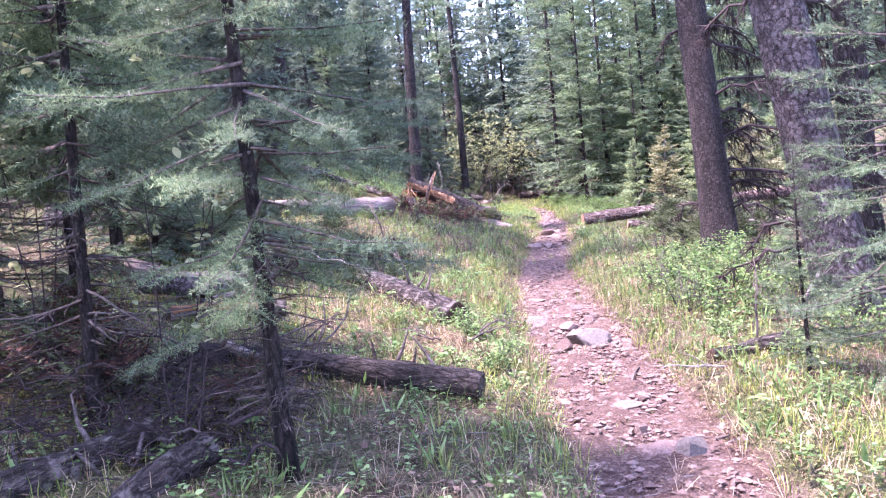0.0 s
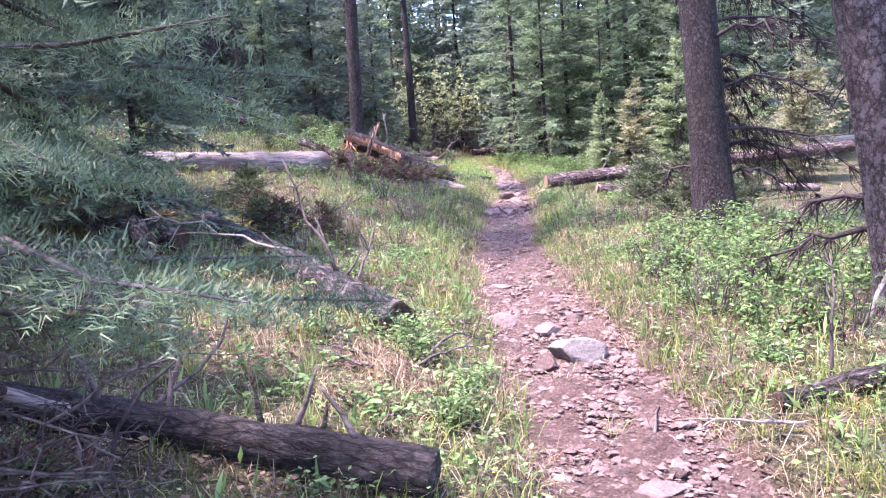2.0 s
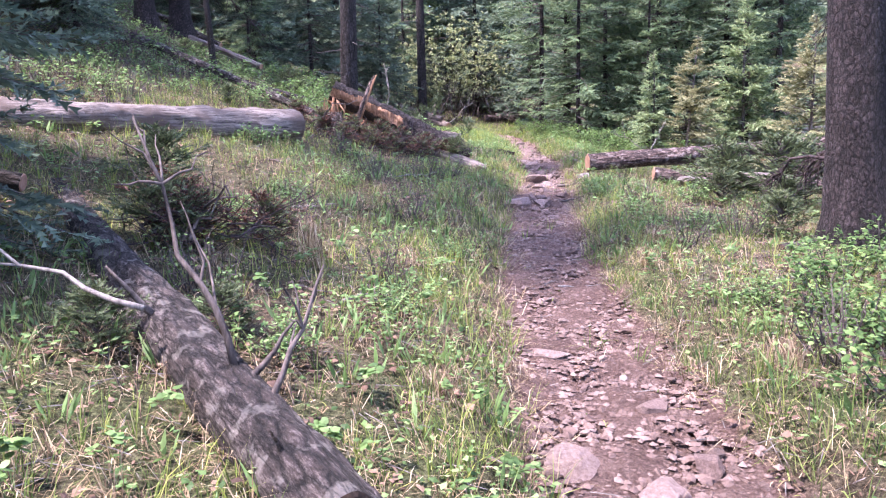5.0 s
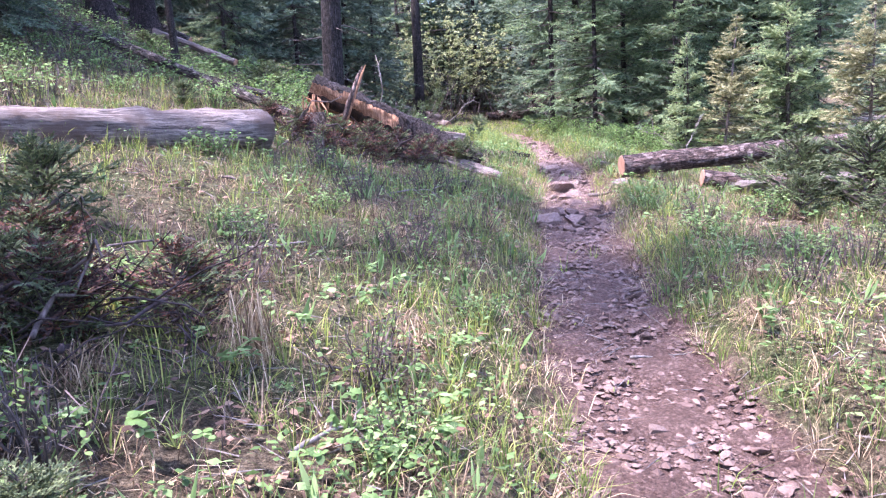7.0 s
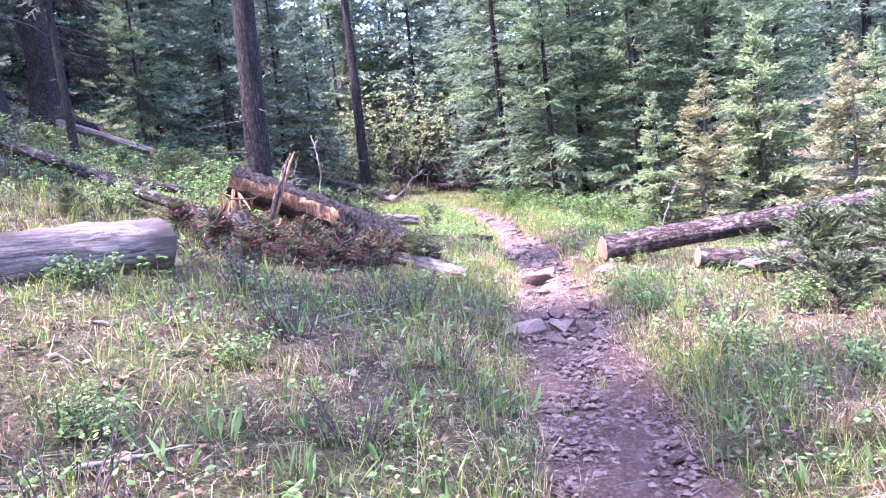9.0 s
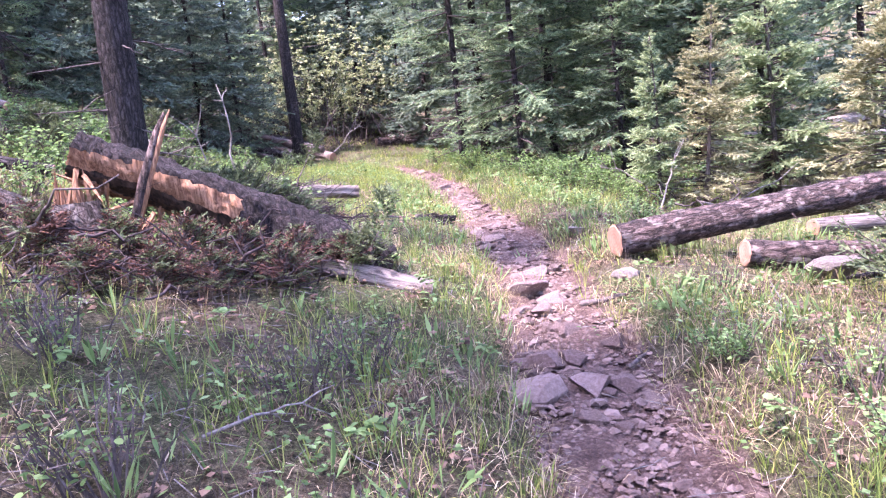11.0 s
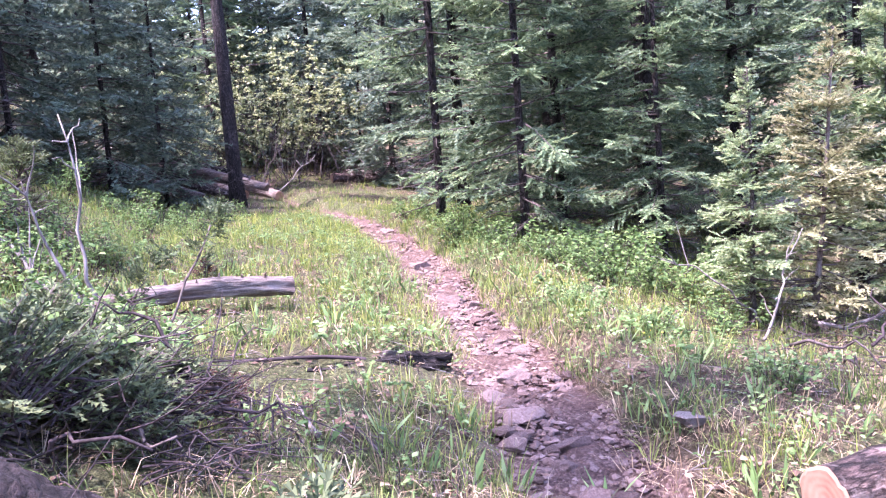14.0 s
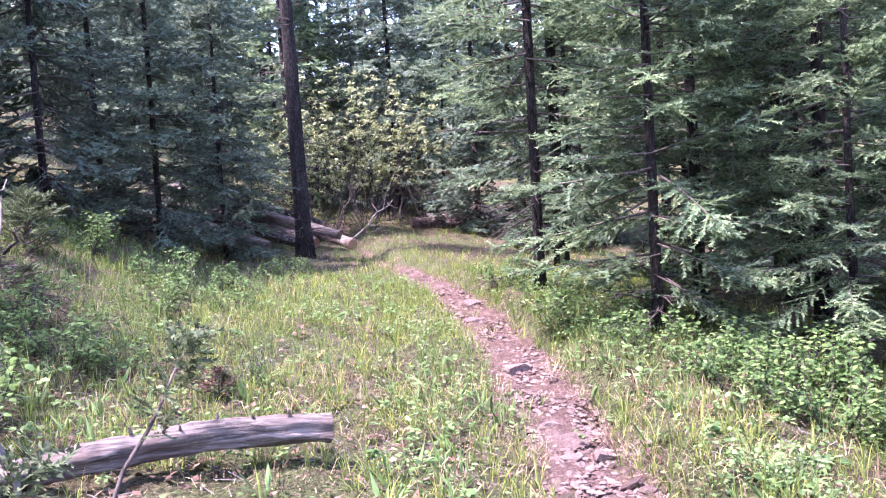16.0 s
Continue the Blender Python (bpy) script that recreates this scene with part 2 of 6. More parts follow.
GRASS = leafy("grass", [(0.0, (0.06, 0.1, 0.03)), (0.4, (0.135, 0.2, 0.058)), (0.75, (0.225, 0.3, 0.085)), (1.0, (0.38, 0.4, 0.14))], 0.45, 0.55, (0.7, (0.8, 0.82, 0.85), (1.25, 1.15, 0.95)))
STRAW = leafy("straw", [(0.0, (0.09, 0.058, 0.045)), (0.4, (0.24, 0.178, 0.115)), (0.8, (0.42, 0.335, 0.225)), (1.0, (0.58, 0.5, 0.37))], 0.2, 0.8, (1.3, (0.7, 0.66, 0.66), (1.15, 1.12, 1.05)))
HERB = leafy("herb_leaves", [(0.0, (0.05, 0.09, 0.033)), (0.45, (0.12, 0.2, 0.066)), (0.8, (0.18, 0.28, 0.105)), (1.0, (0.27, 0.37, 0.16))], 0.4, 0.5)
BROADLEAF = leafy("shrub_leaves", [(0.0, (0.05, 0.1, 0.034)), (0.5, (0.115, 0.19, 0.064)), (0.9, (0.19, 0.285, 0.1)), (1.0, (0.27, 0.35, 0.135))], 0.45, 0.5)
ASPEN = leafy("pale_leaves", [(0.0, (0.14, 0.18, 0.08)), (0.5, (0.27, 0.31, 0.15)), (1.0, (0.44, 0.45, 0.27))], 0.5, 0.5)
PETAL = leafy("yellow_petals", [(0.0, (0.6, 0.45, 0.03)), (1.0, (0.8, 0.65, 0.06))], 0.3, 0.5)

# ---- mesh helpers ----
rng = np.random.default_rng(7)


def mesh_of(name, verts, faces, mats, smooth=False, slots=None):
    me = bpy.data.meshes.new(name)
    me.from_pydata(np.asarray(verts, float).tolist(), [], [tuple(int(i) for i in f) for f in faces])
    for m in mats if isinstance(mats, (list, tuple)) else [mats]:
        me.materials.append(m)
    if slots is not None:
        me.polygons.foreach_set("material_index", np.asarray(slots, np.int32))
    if smooth:
        me.polygons.foreach_set("use_smooth", np.ones(len(me.polygons), bool))
    me.update()
    return me


def part(name, me, parent, label=""):
    ob = new(name, me)
    ob.parent = parent
    return tagged(ob, label) if label else ob


GROUPS = {"fir_tree": "firs of the wood", "spruce_tree": "spruces of the wood", "pole_tree": "bare-trunked conifers", "fir_sapling": "young firs", "old_conifer": "old conifers",
          "fallen_log": "fallen logs", "leafy_shrub": "leafy shrubs", "twiggy_shrub": "twiggy shrubs", "juniper_bush": "junipers", "withered_bush": "withered bushes",
          "pale_leaved_bush": "pale-leaved bushes", "dead_branch": "dead branches", "fallen_stick": "fallen sticks", "exposed_root": "exposed roots", "brush_heap": "brush heaps"}


def thing(name, at, label, category, group="", kind=""):
    group = group or GROUPS.get(name, "")
    ob = new(name)
    ob.empty_display_size = 0.2
    ob.location = at
    return tagged(ob, label, category, group, kind)


def unit(v):
    v = np.asarray(v, float)
    return v / np.maximum(np.linalg.norm(v, axis=-1, keepdims=True), 1e-9)


def joined(bits):
    vs, fs, k = [], [], 0
    for v, f in bits:
        vs.append(np.asarray(v, float))
        fs += [tuple(i + k for i in q) for q in f]
        k += len(v)
    return (np.concatenate(vs) if vs else np.zeros((0, 3))), fs


def tube(points, radii, sides=6, rough=0.0, cap=True, seed=0, lobes=0.0):
    """A round, tapering, uneven limb along points."""
    p = np.asarray(points, float)
    r = np.broadcast_to(np.asarray(radii, float), (len(p),))
    g = np.random.default_rng(seed)
    t = unit(np.gradient(p, axis=0))
    ref = np.array([0, 0, 1.0]) if abs(t[0][2]) < 0.9 else np.array([1.0, 0, 0])
    u = unit(np.cross(t, ref))
    w = np.cross(t, u)
    a = np.arange(sides) * 2 * np.pi / sides
    ph = g.uniform(0, 6.28, 4)
    V = []
    for i in range(len(p)):
        rr = r[i] * (1 + rough * g.uniform(-1, 1, sides) + lobes * np.sin(3 * a + ph[0] + i * 0.12) + lobes * 0.6 * np.sin(5 * a + ph[1] - i * 0.2))
        V.append(p[i] + np.cos(a)[:, None] * u[i] * rr[:, None] + np.sin(a)[:, None] * w[i] * rr[:, None])
    V = np.concatenate(V)
    F = []
    for i in range(len(p) - 1):
        for j in range(sides):
            k = (j + 1) % sides
            F.append((i * sides + j, i * sides + k, (i + 1) * sides + k, (i + 1) * sides + j))
    if cap:
        F.append(tuple(range(sides))[::-1])
        F.append(tuple((len(p) - 1) * sides + j for j in range(sides)))
    return V, F


def crooked(a, b, n, wander, seed):
    """Points from a to b with an uneven line."""
    g = np.random.default_rng(seed)
    a, b = np.asarray(a, float), np.asarray(b, float)
    s = np.linspace(0, 1, n)[:, None]
    off = np.cumsum(g.normal(0, wander, (n, 3)), axis=0)
    off -= off[0] + (off[-1] - off[0]) * s * 0.7
    return a + (b - a) * s + off


# ---- the lie of the land ----
def sstep(a,b,v):
    t=np.clip((v-a)/(b-a),0,1); return t*t*(3-2*t)
XC_Y=[-6,0,3.4,4.9,6.5,7.7,9.2,10.4,11.7,12.7,13.5,14.3,15,16,17.3,18,18.7,19.85,21.7,24,26.4,31]
XC=[.9,.91,.95,1.02,1.09,1.11,1.22,1.32,1.56,1.76,1.9,2.08,2.24,2.34,2.45,2.56,2.63,2.71,2.83,2.76,2.5,2.0]
HW_Y=[0,9,10.5,11.7,14,16,17.5,20,25,27]; HW=[.42,.41,.35,.34,.31,.27,.22,.22,.2,.02]
ZB_Y=[-40,-6,0,6.6,9.5,13.2,16.8,18.2,20,24,28,34,60,120,300]
ZB=[-2.5,-.5,-.05,.43,.67,1.0,1.40,1.46,1.62,1.84,1.95,2.5,8,22,40]
SL_Y=[-6,0,4,8,12,15,18,24,40]
S1=[.05,.07,.10,.2,.28,.27,.11,.09,.1]
S2=[.05,.07,.10,.2,.28,.36,.5,.5,.36]
BK=[.16,.16,.16,.16,.16,.14,.05,.04,.04]
def smooth(y,ys,vs,w=.6):
    return sum(np.interp(y+d*w,ys,vs) for d in (-1,-.5,0,.5,1))/5
def ground(x,y):
    x=np.asarray(x,float);y=np.asarray(y,float)
    d=x-smooth(y,XC_Y,XC); z=smooth(y,ZB_Y,ZB)
    hw=np.interp(y,HW_Y,HW)*.85
    L=np.maximum(-d-hw,0); R=np.maximum(d-hw,0)
    L=np.where(L>20,20+(L-20)*.25,L)
    L=np.minimum(L,60)
    z=z+smooth(y,SL_Y,BK)*sstep(.0,.4,L)+smooth(y,SL_Y,S1)*np.clip(L-.1,0,2.4)+smooth(y,SL_Y,S2)*np.maximum(L-2.5,0)
    fall=np.interp(y,[4,9,13,16,20,30],[.0,.03,.1,.2,.17,.12])
    z=z+.15*sstep(.0,.4,R)-fall*np.minimum(np.maximum(R-.3,0),3.5)+.2*np.clip(R-9,0,50)
    return z


def height(x, y):
    """The ground with its small unevenness."""
    z = ground(x, y)
    x, y = np.asarray(x, float), np.asarray(y, float)
    z = z + 0.025 * np.sin(1.7 * x + 0.6 * y) * np.sin(1.3 * y - 0.5 * x) + 0.014 * np.sin(4.1 * x - 1.1 * y + 1) * np.sin(3.7 * y + 0.4 * x)
    return z


def off_trail(x, y):
    """Metres outside the trodden strip (negative on it)."""
    return np.abs(x - smooth(y, XC_Y, XC)) - np.interp(y, HW_Y, HW)


def gz(x, y):
    return float(height(x, y))


def build_ground():
    def line(steps):
        out = [steps[0][0]]
        for a, b, d in steps:
            k = max(1, round((b - a) / d))
            out += list(a + (b - a) * (np.arange(k) + 1) / k)
        return np.array(out)

    xs = line([(-420, -60, 40), (-60, -20, 4), (-20, -6, 0.7), (-6, -1.2, 0.2), (-1.2, 0.2, 0.1), (0.2, 3.4, 0.06), (3.4, 6, 0.16), (6, 16, 0.5), (16, 60, 4), (60, 420, 40)])
    ys = line([(-420, -30, 40), (-30, -4, 2), (-4, 1.5, 0.3), (1.5, 20, 0.08), (20, 28, 0.14), (28, 40, 0.4), (40, 90, 4), (90, 420, 40)])
    X, Y = np.meshgrid(xs, ys)
    Z = height(X, Y)
    D = off_trail(X, Y)
    g = np.random.default_rng(3)
    near = (X > -6) & (X < 6) & (Y > 0) & (Y < 30)
    Z = Z + np.where(near, g.normal(0, 0.006, X.shape), 0)
    Z = Z + np.where(D < 0.1, g.normal(0, 0.005, X.shape) + 0.02 * np.sin(9 * X + 2 * Y) * np.sin(7 * Y - 3 * X), 0)
    Z = Z + np.where((D > 0) & near, 0.02 * np.sin(11 * X + 3 * Y) * np.sin(8 * Y - 2 * X), 0)
    mask = np.clip(0.62 - D / 0.34, 0, 1)
    V = np.stack([X, Y, Z], -1).reshape(-1, 3)
    m = mask.reshape(-1)
    nx, ny = len(xs), len(ys)
    idx = np.arange(nx * ny).reshape(ny, nx)
    Q = np.stack([idx[:-1, :-1], idx[:-1, 1:], idx[1:, 1:], idx[1:, :-1]], -1).reshape(-1, 4)
    wob = 0.07 * np.sin(3.1 * Y + 1.0) * np.sin(1.3 * Y) + 0.04 * np.sin(9.7 * Y)
    inside = (D + wob).reshape(-1)[Q].mean(1) < 0
    inside &= (V[Q, 1].mean(1) > 0) & (V[Q, 1].mean(1) < 27)
    made = []
    for name, faces in (("ground", Q[~inside]), ("trail", Q[inside])):
        used, inv = np.unique(faces, return_inverse=True)
        me = mesh_of(name, V[used], inv.reshape(-1, 4), EARTH, True)
        at = me.attributes.new("trodden", "FLOAT", "POINT")
        at.data.foreach_set("value", m[used].astype(np.float32))
        made.append(new(name, me))
    tagged(made[0], "forest floor of litter, moss and thin soil", "ground", kind="structure")
    tagged(made[1], "narrow trodden trail of reddish stony soil", "trail", kind="structure")
    return made


trail_ob = build_ground()[1]

# ---- trees ----
def fir_wood_and_needles(seed, H, R, z0, gap, whorl, twig_gap, twig_len, needle, teeth, droop=0.12, bare=0.15, sparse=0.0, fill=0.95):
    g = np.random.default_rng(seed)
    wood, O, T, S, Ln = [], [], [], [], []
    z = z0
    while z < H * 0.985:
        u = (z - z0) / (H - z0)
        prof = (1 - u) ** 0.85 * min(1, 0.72 + u * 2.0)
        for k in range(whorl):
            if g.random() < 0.12:
                continue
            az = g.uniform(0, 2 * np.pi)
            l = max(0.08, R * prof * g.uniform(0.65, 1.15))
            up = -droop * 1.6 + 0.75 * u + g.normal(0, 0.14)
            d = unit(np.array([np.cos(az), np.sin(az), up]))
            o = np.array([0, 0, z + g.uniform(-0.8, 0.8) * gap])
            n = max(3, min(5, int(l / 0.4) + 2))
            s = np.linspace(0, 1, n)
            sag = -droop * l * 0.9 * s ** 2 + droop * l * 0.8 * s ** 4
            pts = o + d * (s * l)[:, None]
            pts[:, 2] += sag
            side = unit(np.cross(d, [0, 0, 1.0]))
            pts += side * (0.05 * l * np.sin(s * 2.2 + g.uniform(0, 6)))[:, None]
            wood.append(tube(pts, np.linspace(0.004 + 0.0075 * l, 0.0018, n), 3, 0, False))
            if g.random() < sparse:
                continue
            m = max(2, int(l * (1 - bare) / twig_gap))
            ss = bare + (1 - bare) * (np.arange(m) + g.uniform(0, 1, m)) / m
            for sgn in (-1, 1):
                keep = g.random(m) > 0.1
                sk = ss[keep]
                q = np.stack([np.interp(sk, s, pts[:, i]) for i in range(3)], -1)
                out = unit(d * g.uniform(0.55, 0.95, (len(sk), 1)) + sgn * side * g.uniform(0.5, 1.0, (len(sk), 1)) + np.array([0, 0, 1.0]) * g.normal(-0.12, 0.3, (len(sk), 1)))
                tl = np.minimum(twig_len, (1 - sk) * l * 0.62 + 0.06) * g.uniform(0.6, 1.15, len(sk))
                O.append(q), T.append(out), Ln.append(tl)
                S.append(unit(np.cross(out, np.array([0, 0, 1.0]) + g.normal(0, 0.5, (len(sk), 3)))))
            O.append(pts[-2:-1]), T.append(unit(pts[-1:] - pts[-2:-1])), Ln.append(np.array([min(twig_len, l * 0.5)]))
            S.append(unit(np.cross(T[-1], [0, 0, 1.0])))
        z += gap * g.uniform(0.7, 1.3) * (1 - 0.45 * u)
    O, T, S, Ln = np.concatenate(O), np.concatenate(T), np.concatenate(S), np.concatenate(Ln)
    N = len(O)
    j = np.arange(teeth)
    step = (Ln / teeth)[:, None]
    q = O[:, None] + T[:, None] * (j * step)[..., None]
    taper = (1.0 - 0.45 * j / teeth)[None, :, None]
    tri = []
    nrm = np.cross(S, T)
    for sgn in (-1, 1):
        lift = g.normal(0.12, 0.65 if teeth > 8 else 0.3, (N, teeth, 1))
        tip = q + T[:, None] * step[..., None] * 1.25 + sgn * S[:, None] * needle * taper * g.uniform(0.65, 1.3, (N, teeth, 1)) + nrm[:, None] * needle * lift
        tri.append(np.stack([q - T[:, None] * step[..., None] * 0.15, q + T[:, None] * step[..., None] * fill, tip], 2))
    V = np.concatenate(tri, 1).reshape(-1, 3)
    # every spray's two rows hang together as one piece of colour
    F = np.arange(len(V)).reshape(-1, 3)
    return joined(wood), (V, F)


def make_fir(name, seed, H, R, z0, r, gap, whorl, twig_gap, twig_len, needle, teeth, mat, label, bark=BARK, droop=0.12, lean=0.0, stubs=0, sparse=0.0, group="", fill=0.95, stub=1.0):
    t = thing(name, (0, 0, 0), label, "tree", group)
    g = np.random.default_rng(seed + 5)
    n = max(6, int(H / 0.6))
    s = np.linspace(0, 1, n)
    pts = np.stack([lean * s * H * 0.04 + 0.02 * np.sin(s * 5 + seed), 0.02 * np.cos(s * 4 + seed) - 0.02 * np.cos(seed), -0.12 + s * (H + 0.12)], -1)
    pts[:, 0] -= pts[0, 0]
    rad = r * (1 - s) ** 0.8 * 0.97 + 0.006
    rad[0] *= 1.35
    part("trunk", mesh_of(name + "_trunk", *tube(pts, rad, 10, 0.06, True, seed, 0.03), bark, True), t)
    (wv, wf), (nv, nf) = fir_wood_and_needles(seed, H, R, z0, gap, whorl, twig_gap, twig_len, needle, teeth, droop, 0.15, sparse, fill)
    dead = []
    for i in range(stubs):
        z = g.uniform(0.25, max(0.5, z0 * 1.15))
        az, l = g.uniform(0, 6.28), g.uniform(0.15, 0.75) * max(0.5, R) * stub
        a = np.array([0, 0, z])
        b = a + np.array([np.cos(az) * l, np.sin(az) * l, g.uniform(-0.35, 0.1) * l])
        p = crooked(a, b, 5, 0.02 * l, seed * 31 + i)
        dead.append(tube(p, np.linspace(0.011 * stub, 0.003, 5), 3, 0, False))
        for q in range(4):
            k = g.integers(1, 4)
            e = p[k] + unit(g.normal(0, 1, 3) * [1, 1, 0.6] + unit(b - a) * 0.8) * l * g.uniform(0.2, 0.45)
            dead.append(tube([p[k], (p[k] + e) / 2 + g.normal(0, 0.02, 3), e], [0.005 * stub, 0.003, 0.0016], 3, 0, False))
    wv, wf = joined([(wv, wf)] + dead)
    tagged(part("branchwork", mesh_of(name + "_limbs", wv, wf, TWIG, True), t), kind="stuff")
    tagged(part("crown", mesh_of(name + "_crown", nv, nf, mat), t), kind="stuff")
    return t


def put_tree(t, x, y, turn=0.0, k=1.0, tilt=(0, 0), sink=0.0):
    return pose(x, y, gz(x, y) - sink, tilt[0], tilt[1], turn) @ Matrix.Scale(k, 4)


def plant(t, x, y, turn=0.0, k=1.0, tilt=(0, 0), first=False):
    m = put_tree(t, x, y, turn, k, tilt)
    if first:
        t.matrix_basis = m
        return t
    o = copy_thing(t, m)
    o.matrix_basis = m
    return o


TALL = "tall green fir with sunlit boughs and dead lower twigs"
fir_a = make_fir("fir_tree", 11, 9.5, 1.85, 0.95, 0.085, 0.2, 4, 0.06, 0.34, 0.036, 7, FIR, TALL, stubs=30)
plant(fir_a, 6.83, 22.9, 20, 1.15, first=True)
fir_b = make_fir("fir_tree", 12, 8.0, 1.7, 0.3, 0.055, 0.19, 4, 0.06, 0.34, 0.036, 7, FIR, "bushy green fir with boughs down to the grass", stubs=14)
plant(fir_b, 3.95, 20.35, 75, 0.8, first=True)
fir_c = make_fir("fir_tree", 13, 11.0, 1.5, 2.0, 0.05, 0.23, 4, 0.06, 0.3, 0.032, 6, FIR, "slender fir with a bare dark red-brown lower trunk", stubs=22)
plant(fir_c, 3.58, 22.35, 0, 1.0, first=True)
plant(fir_b, 4.75, 21.2, 200, 0.95)
plant(fir_a, 6.7, 18.75, 140, 0.62)
plant(fir_a, 5.75, 20.9, 260, 0.8)
plant(fir_a, 7.7, 22.0, 200, 0.9)
plant(fir_b, 8.9, 23.2, 80, 1.1)
plant(fir_a, 8.0, 25.0, 100, 1.1)
plant(fir_b, 5.2, 19.75, 140, 0.62)
plant(fir_b, 8.2, 20.6, 30, 1.1)
plant(fir_b, 6.0, 24.5, 310, 1.1)
plant(fir_c, 7.3, 26.5, 100, 1.1)
plant(fir_a, 5.0, 26.0, 45, 1.15)

dark_a = make_fir("spruce_tree", 21, 9.0, 1.9, 0.2, 0.055, 0.19, 5, 0.1, 0.4, 0.058, 5, FIR_DARK, "dark shaded spruce with low drooping boughs", droop=0.18, stubs=20)
plant(dark_a, -2.1, 28.2, 0, 1.0, first=True)
plant(dark_a, -0.75, 25.7, 120, 0.75)
plant(dark_a, -3.4, 25.6, 220, 1.05)
plant(dark_a, -1.75, 24.4, 300, 0.8)
plant(dark_a, -2.9, 23.2, 20, 0.85)
plant(dark_a, -4.2, 22.2, 100, 0.8)
plant(dark_a, -0.1, 27.4, 250, 0.7)
plant(dark_a, -0.9, 30.9, 40, 1.25)
plant(dark_a, -4.9, 24.8, 80, 0.95)
plant(dark_a, 3.6, 36.0, 10, 1.35)
plant(dark_a, 5.2, 33.0, 190, 1.2)
plant(dark_a, 1.4, 37.5, 140, 1.3)
plant(dark_a, 6.6, 30.2, 60, 1.1)

pole = make_fir("pole_tree", 31, 13.0, 1.15, 5.2, 0.145, 0.3, 4, 0.1, 0.3, 0.045, 4, FIR_DARK, "straight dark-barked conifer trunk with its crown high up", stubs=34, lean=-1.0)
plant(pole, 1.12, 28.05, 0, 1.0, (0, 1.6), first=True)
plant(pole, -0.38, 15.25, 90, 0.8, (1.5, -2))
plant(pole, -2.48, 16.86, 150, 0.36, (0, 6))

SAPLING = "small fir sapling with thin trunk and airy flat boughs"
sap_a = make_fir("fir_sapling", 41, 4.6, 1.0, 0.95, 0.034, 0.12, 5, 0.023, 0.18, 0.02, 16, FIR, SAPLING, BARK, stubs=60, droop=0.17, fill=0.34, stub=0.4)
plant(sap_a, -0.80, 3.42, 60, 1.0, (0, -2), first=True)
sap_b = make_fir("fir_sapling", 42, 3.4, 0.85, 0.12, 0.032, 0.12, 5, 0.032, 0.18, 0.017, 13, FIR, "dense green fir sapling beside the trail", BARK, stubs=4, fill=0.4)
plant(sap_b, 2.52, 4.3, 0, 1.05, first=True)
plant(sap_b, 2.1, 4.6, 130, 0.4)
sap_e = make_fir("fir_sapling", 45, 5.0, 1.05, 1.5, 0.036, 0.13, 4, 0.03, 0.24, 0.024, 10, FIR, "young fir with dark overhanging boughs", BARK, stubs=34, droop=0.2, fill=0.5)
plant(sap_e, -2.75, 4.6, 0, 1.0, first=True)
plant(sap_e, -1.85, 3.9, 200, 0.85)
plant(sap_e, -2.35, 4.9, 310, 0.9)
plant(dark_a, -1.98, 8.35, 200, 0.52)
plant(dark_a, -3.0, 8.1, 20, 0.55)
plant(sap_e, -3.5, 6.0, 20, 1.0)
plant(sap_e, -3.3, 5.2, 120, 1.05)
plant(sap_b, -3.0, 4.9, 170, 1.1)
plant(dark_a, -3.4, 9.6, 150, 0.6)
plant(sap_b, -3.1, 7.4, 60, 1.5)
sap_c = make_fir("fir_sapling", 43, 2.5, 0.75, 0.3, 0.026, 0.1, 5, 0.036, 0.2, 0.024, 6, FIR_LIGHT, "pale green young fir with upturned boughs", BARK_YOUNG, droop=0.05, stubs=5)
plant(sap_c, 4.5, 17.45, 0, 0.72, first=True)
plant(sap_c, 6.35, 18.05, 200, 1.25)
plant(sap_c, 7.8, 17.6, 30, 1.1)
sap_d = make_fir("fir_sapling", 44, 3.0, 1.15, 0.25, 0.03, 0.11, 5, 0.05, 0.24, 0.028, 6, FIR_YELLOW, "sickly yellowing fir with a pale bare trunk", GREY_WOOD, droop=0.1, stubs=10, sparse=0.1)
plant(sap_d, 5.05, 17.5, 0, 0.72, (0, 6), first=True)
plant(sap_d, 6.9, 16.9, 70, 0.9)
plant(sap_d, 9.2, 18.2, 170, 1.0)


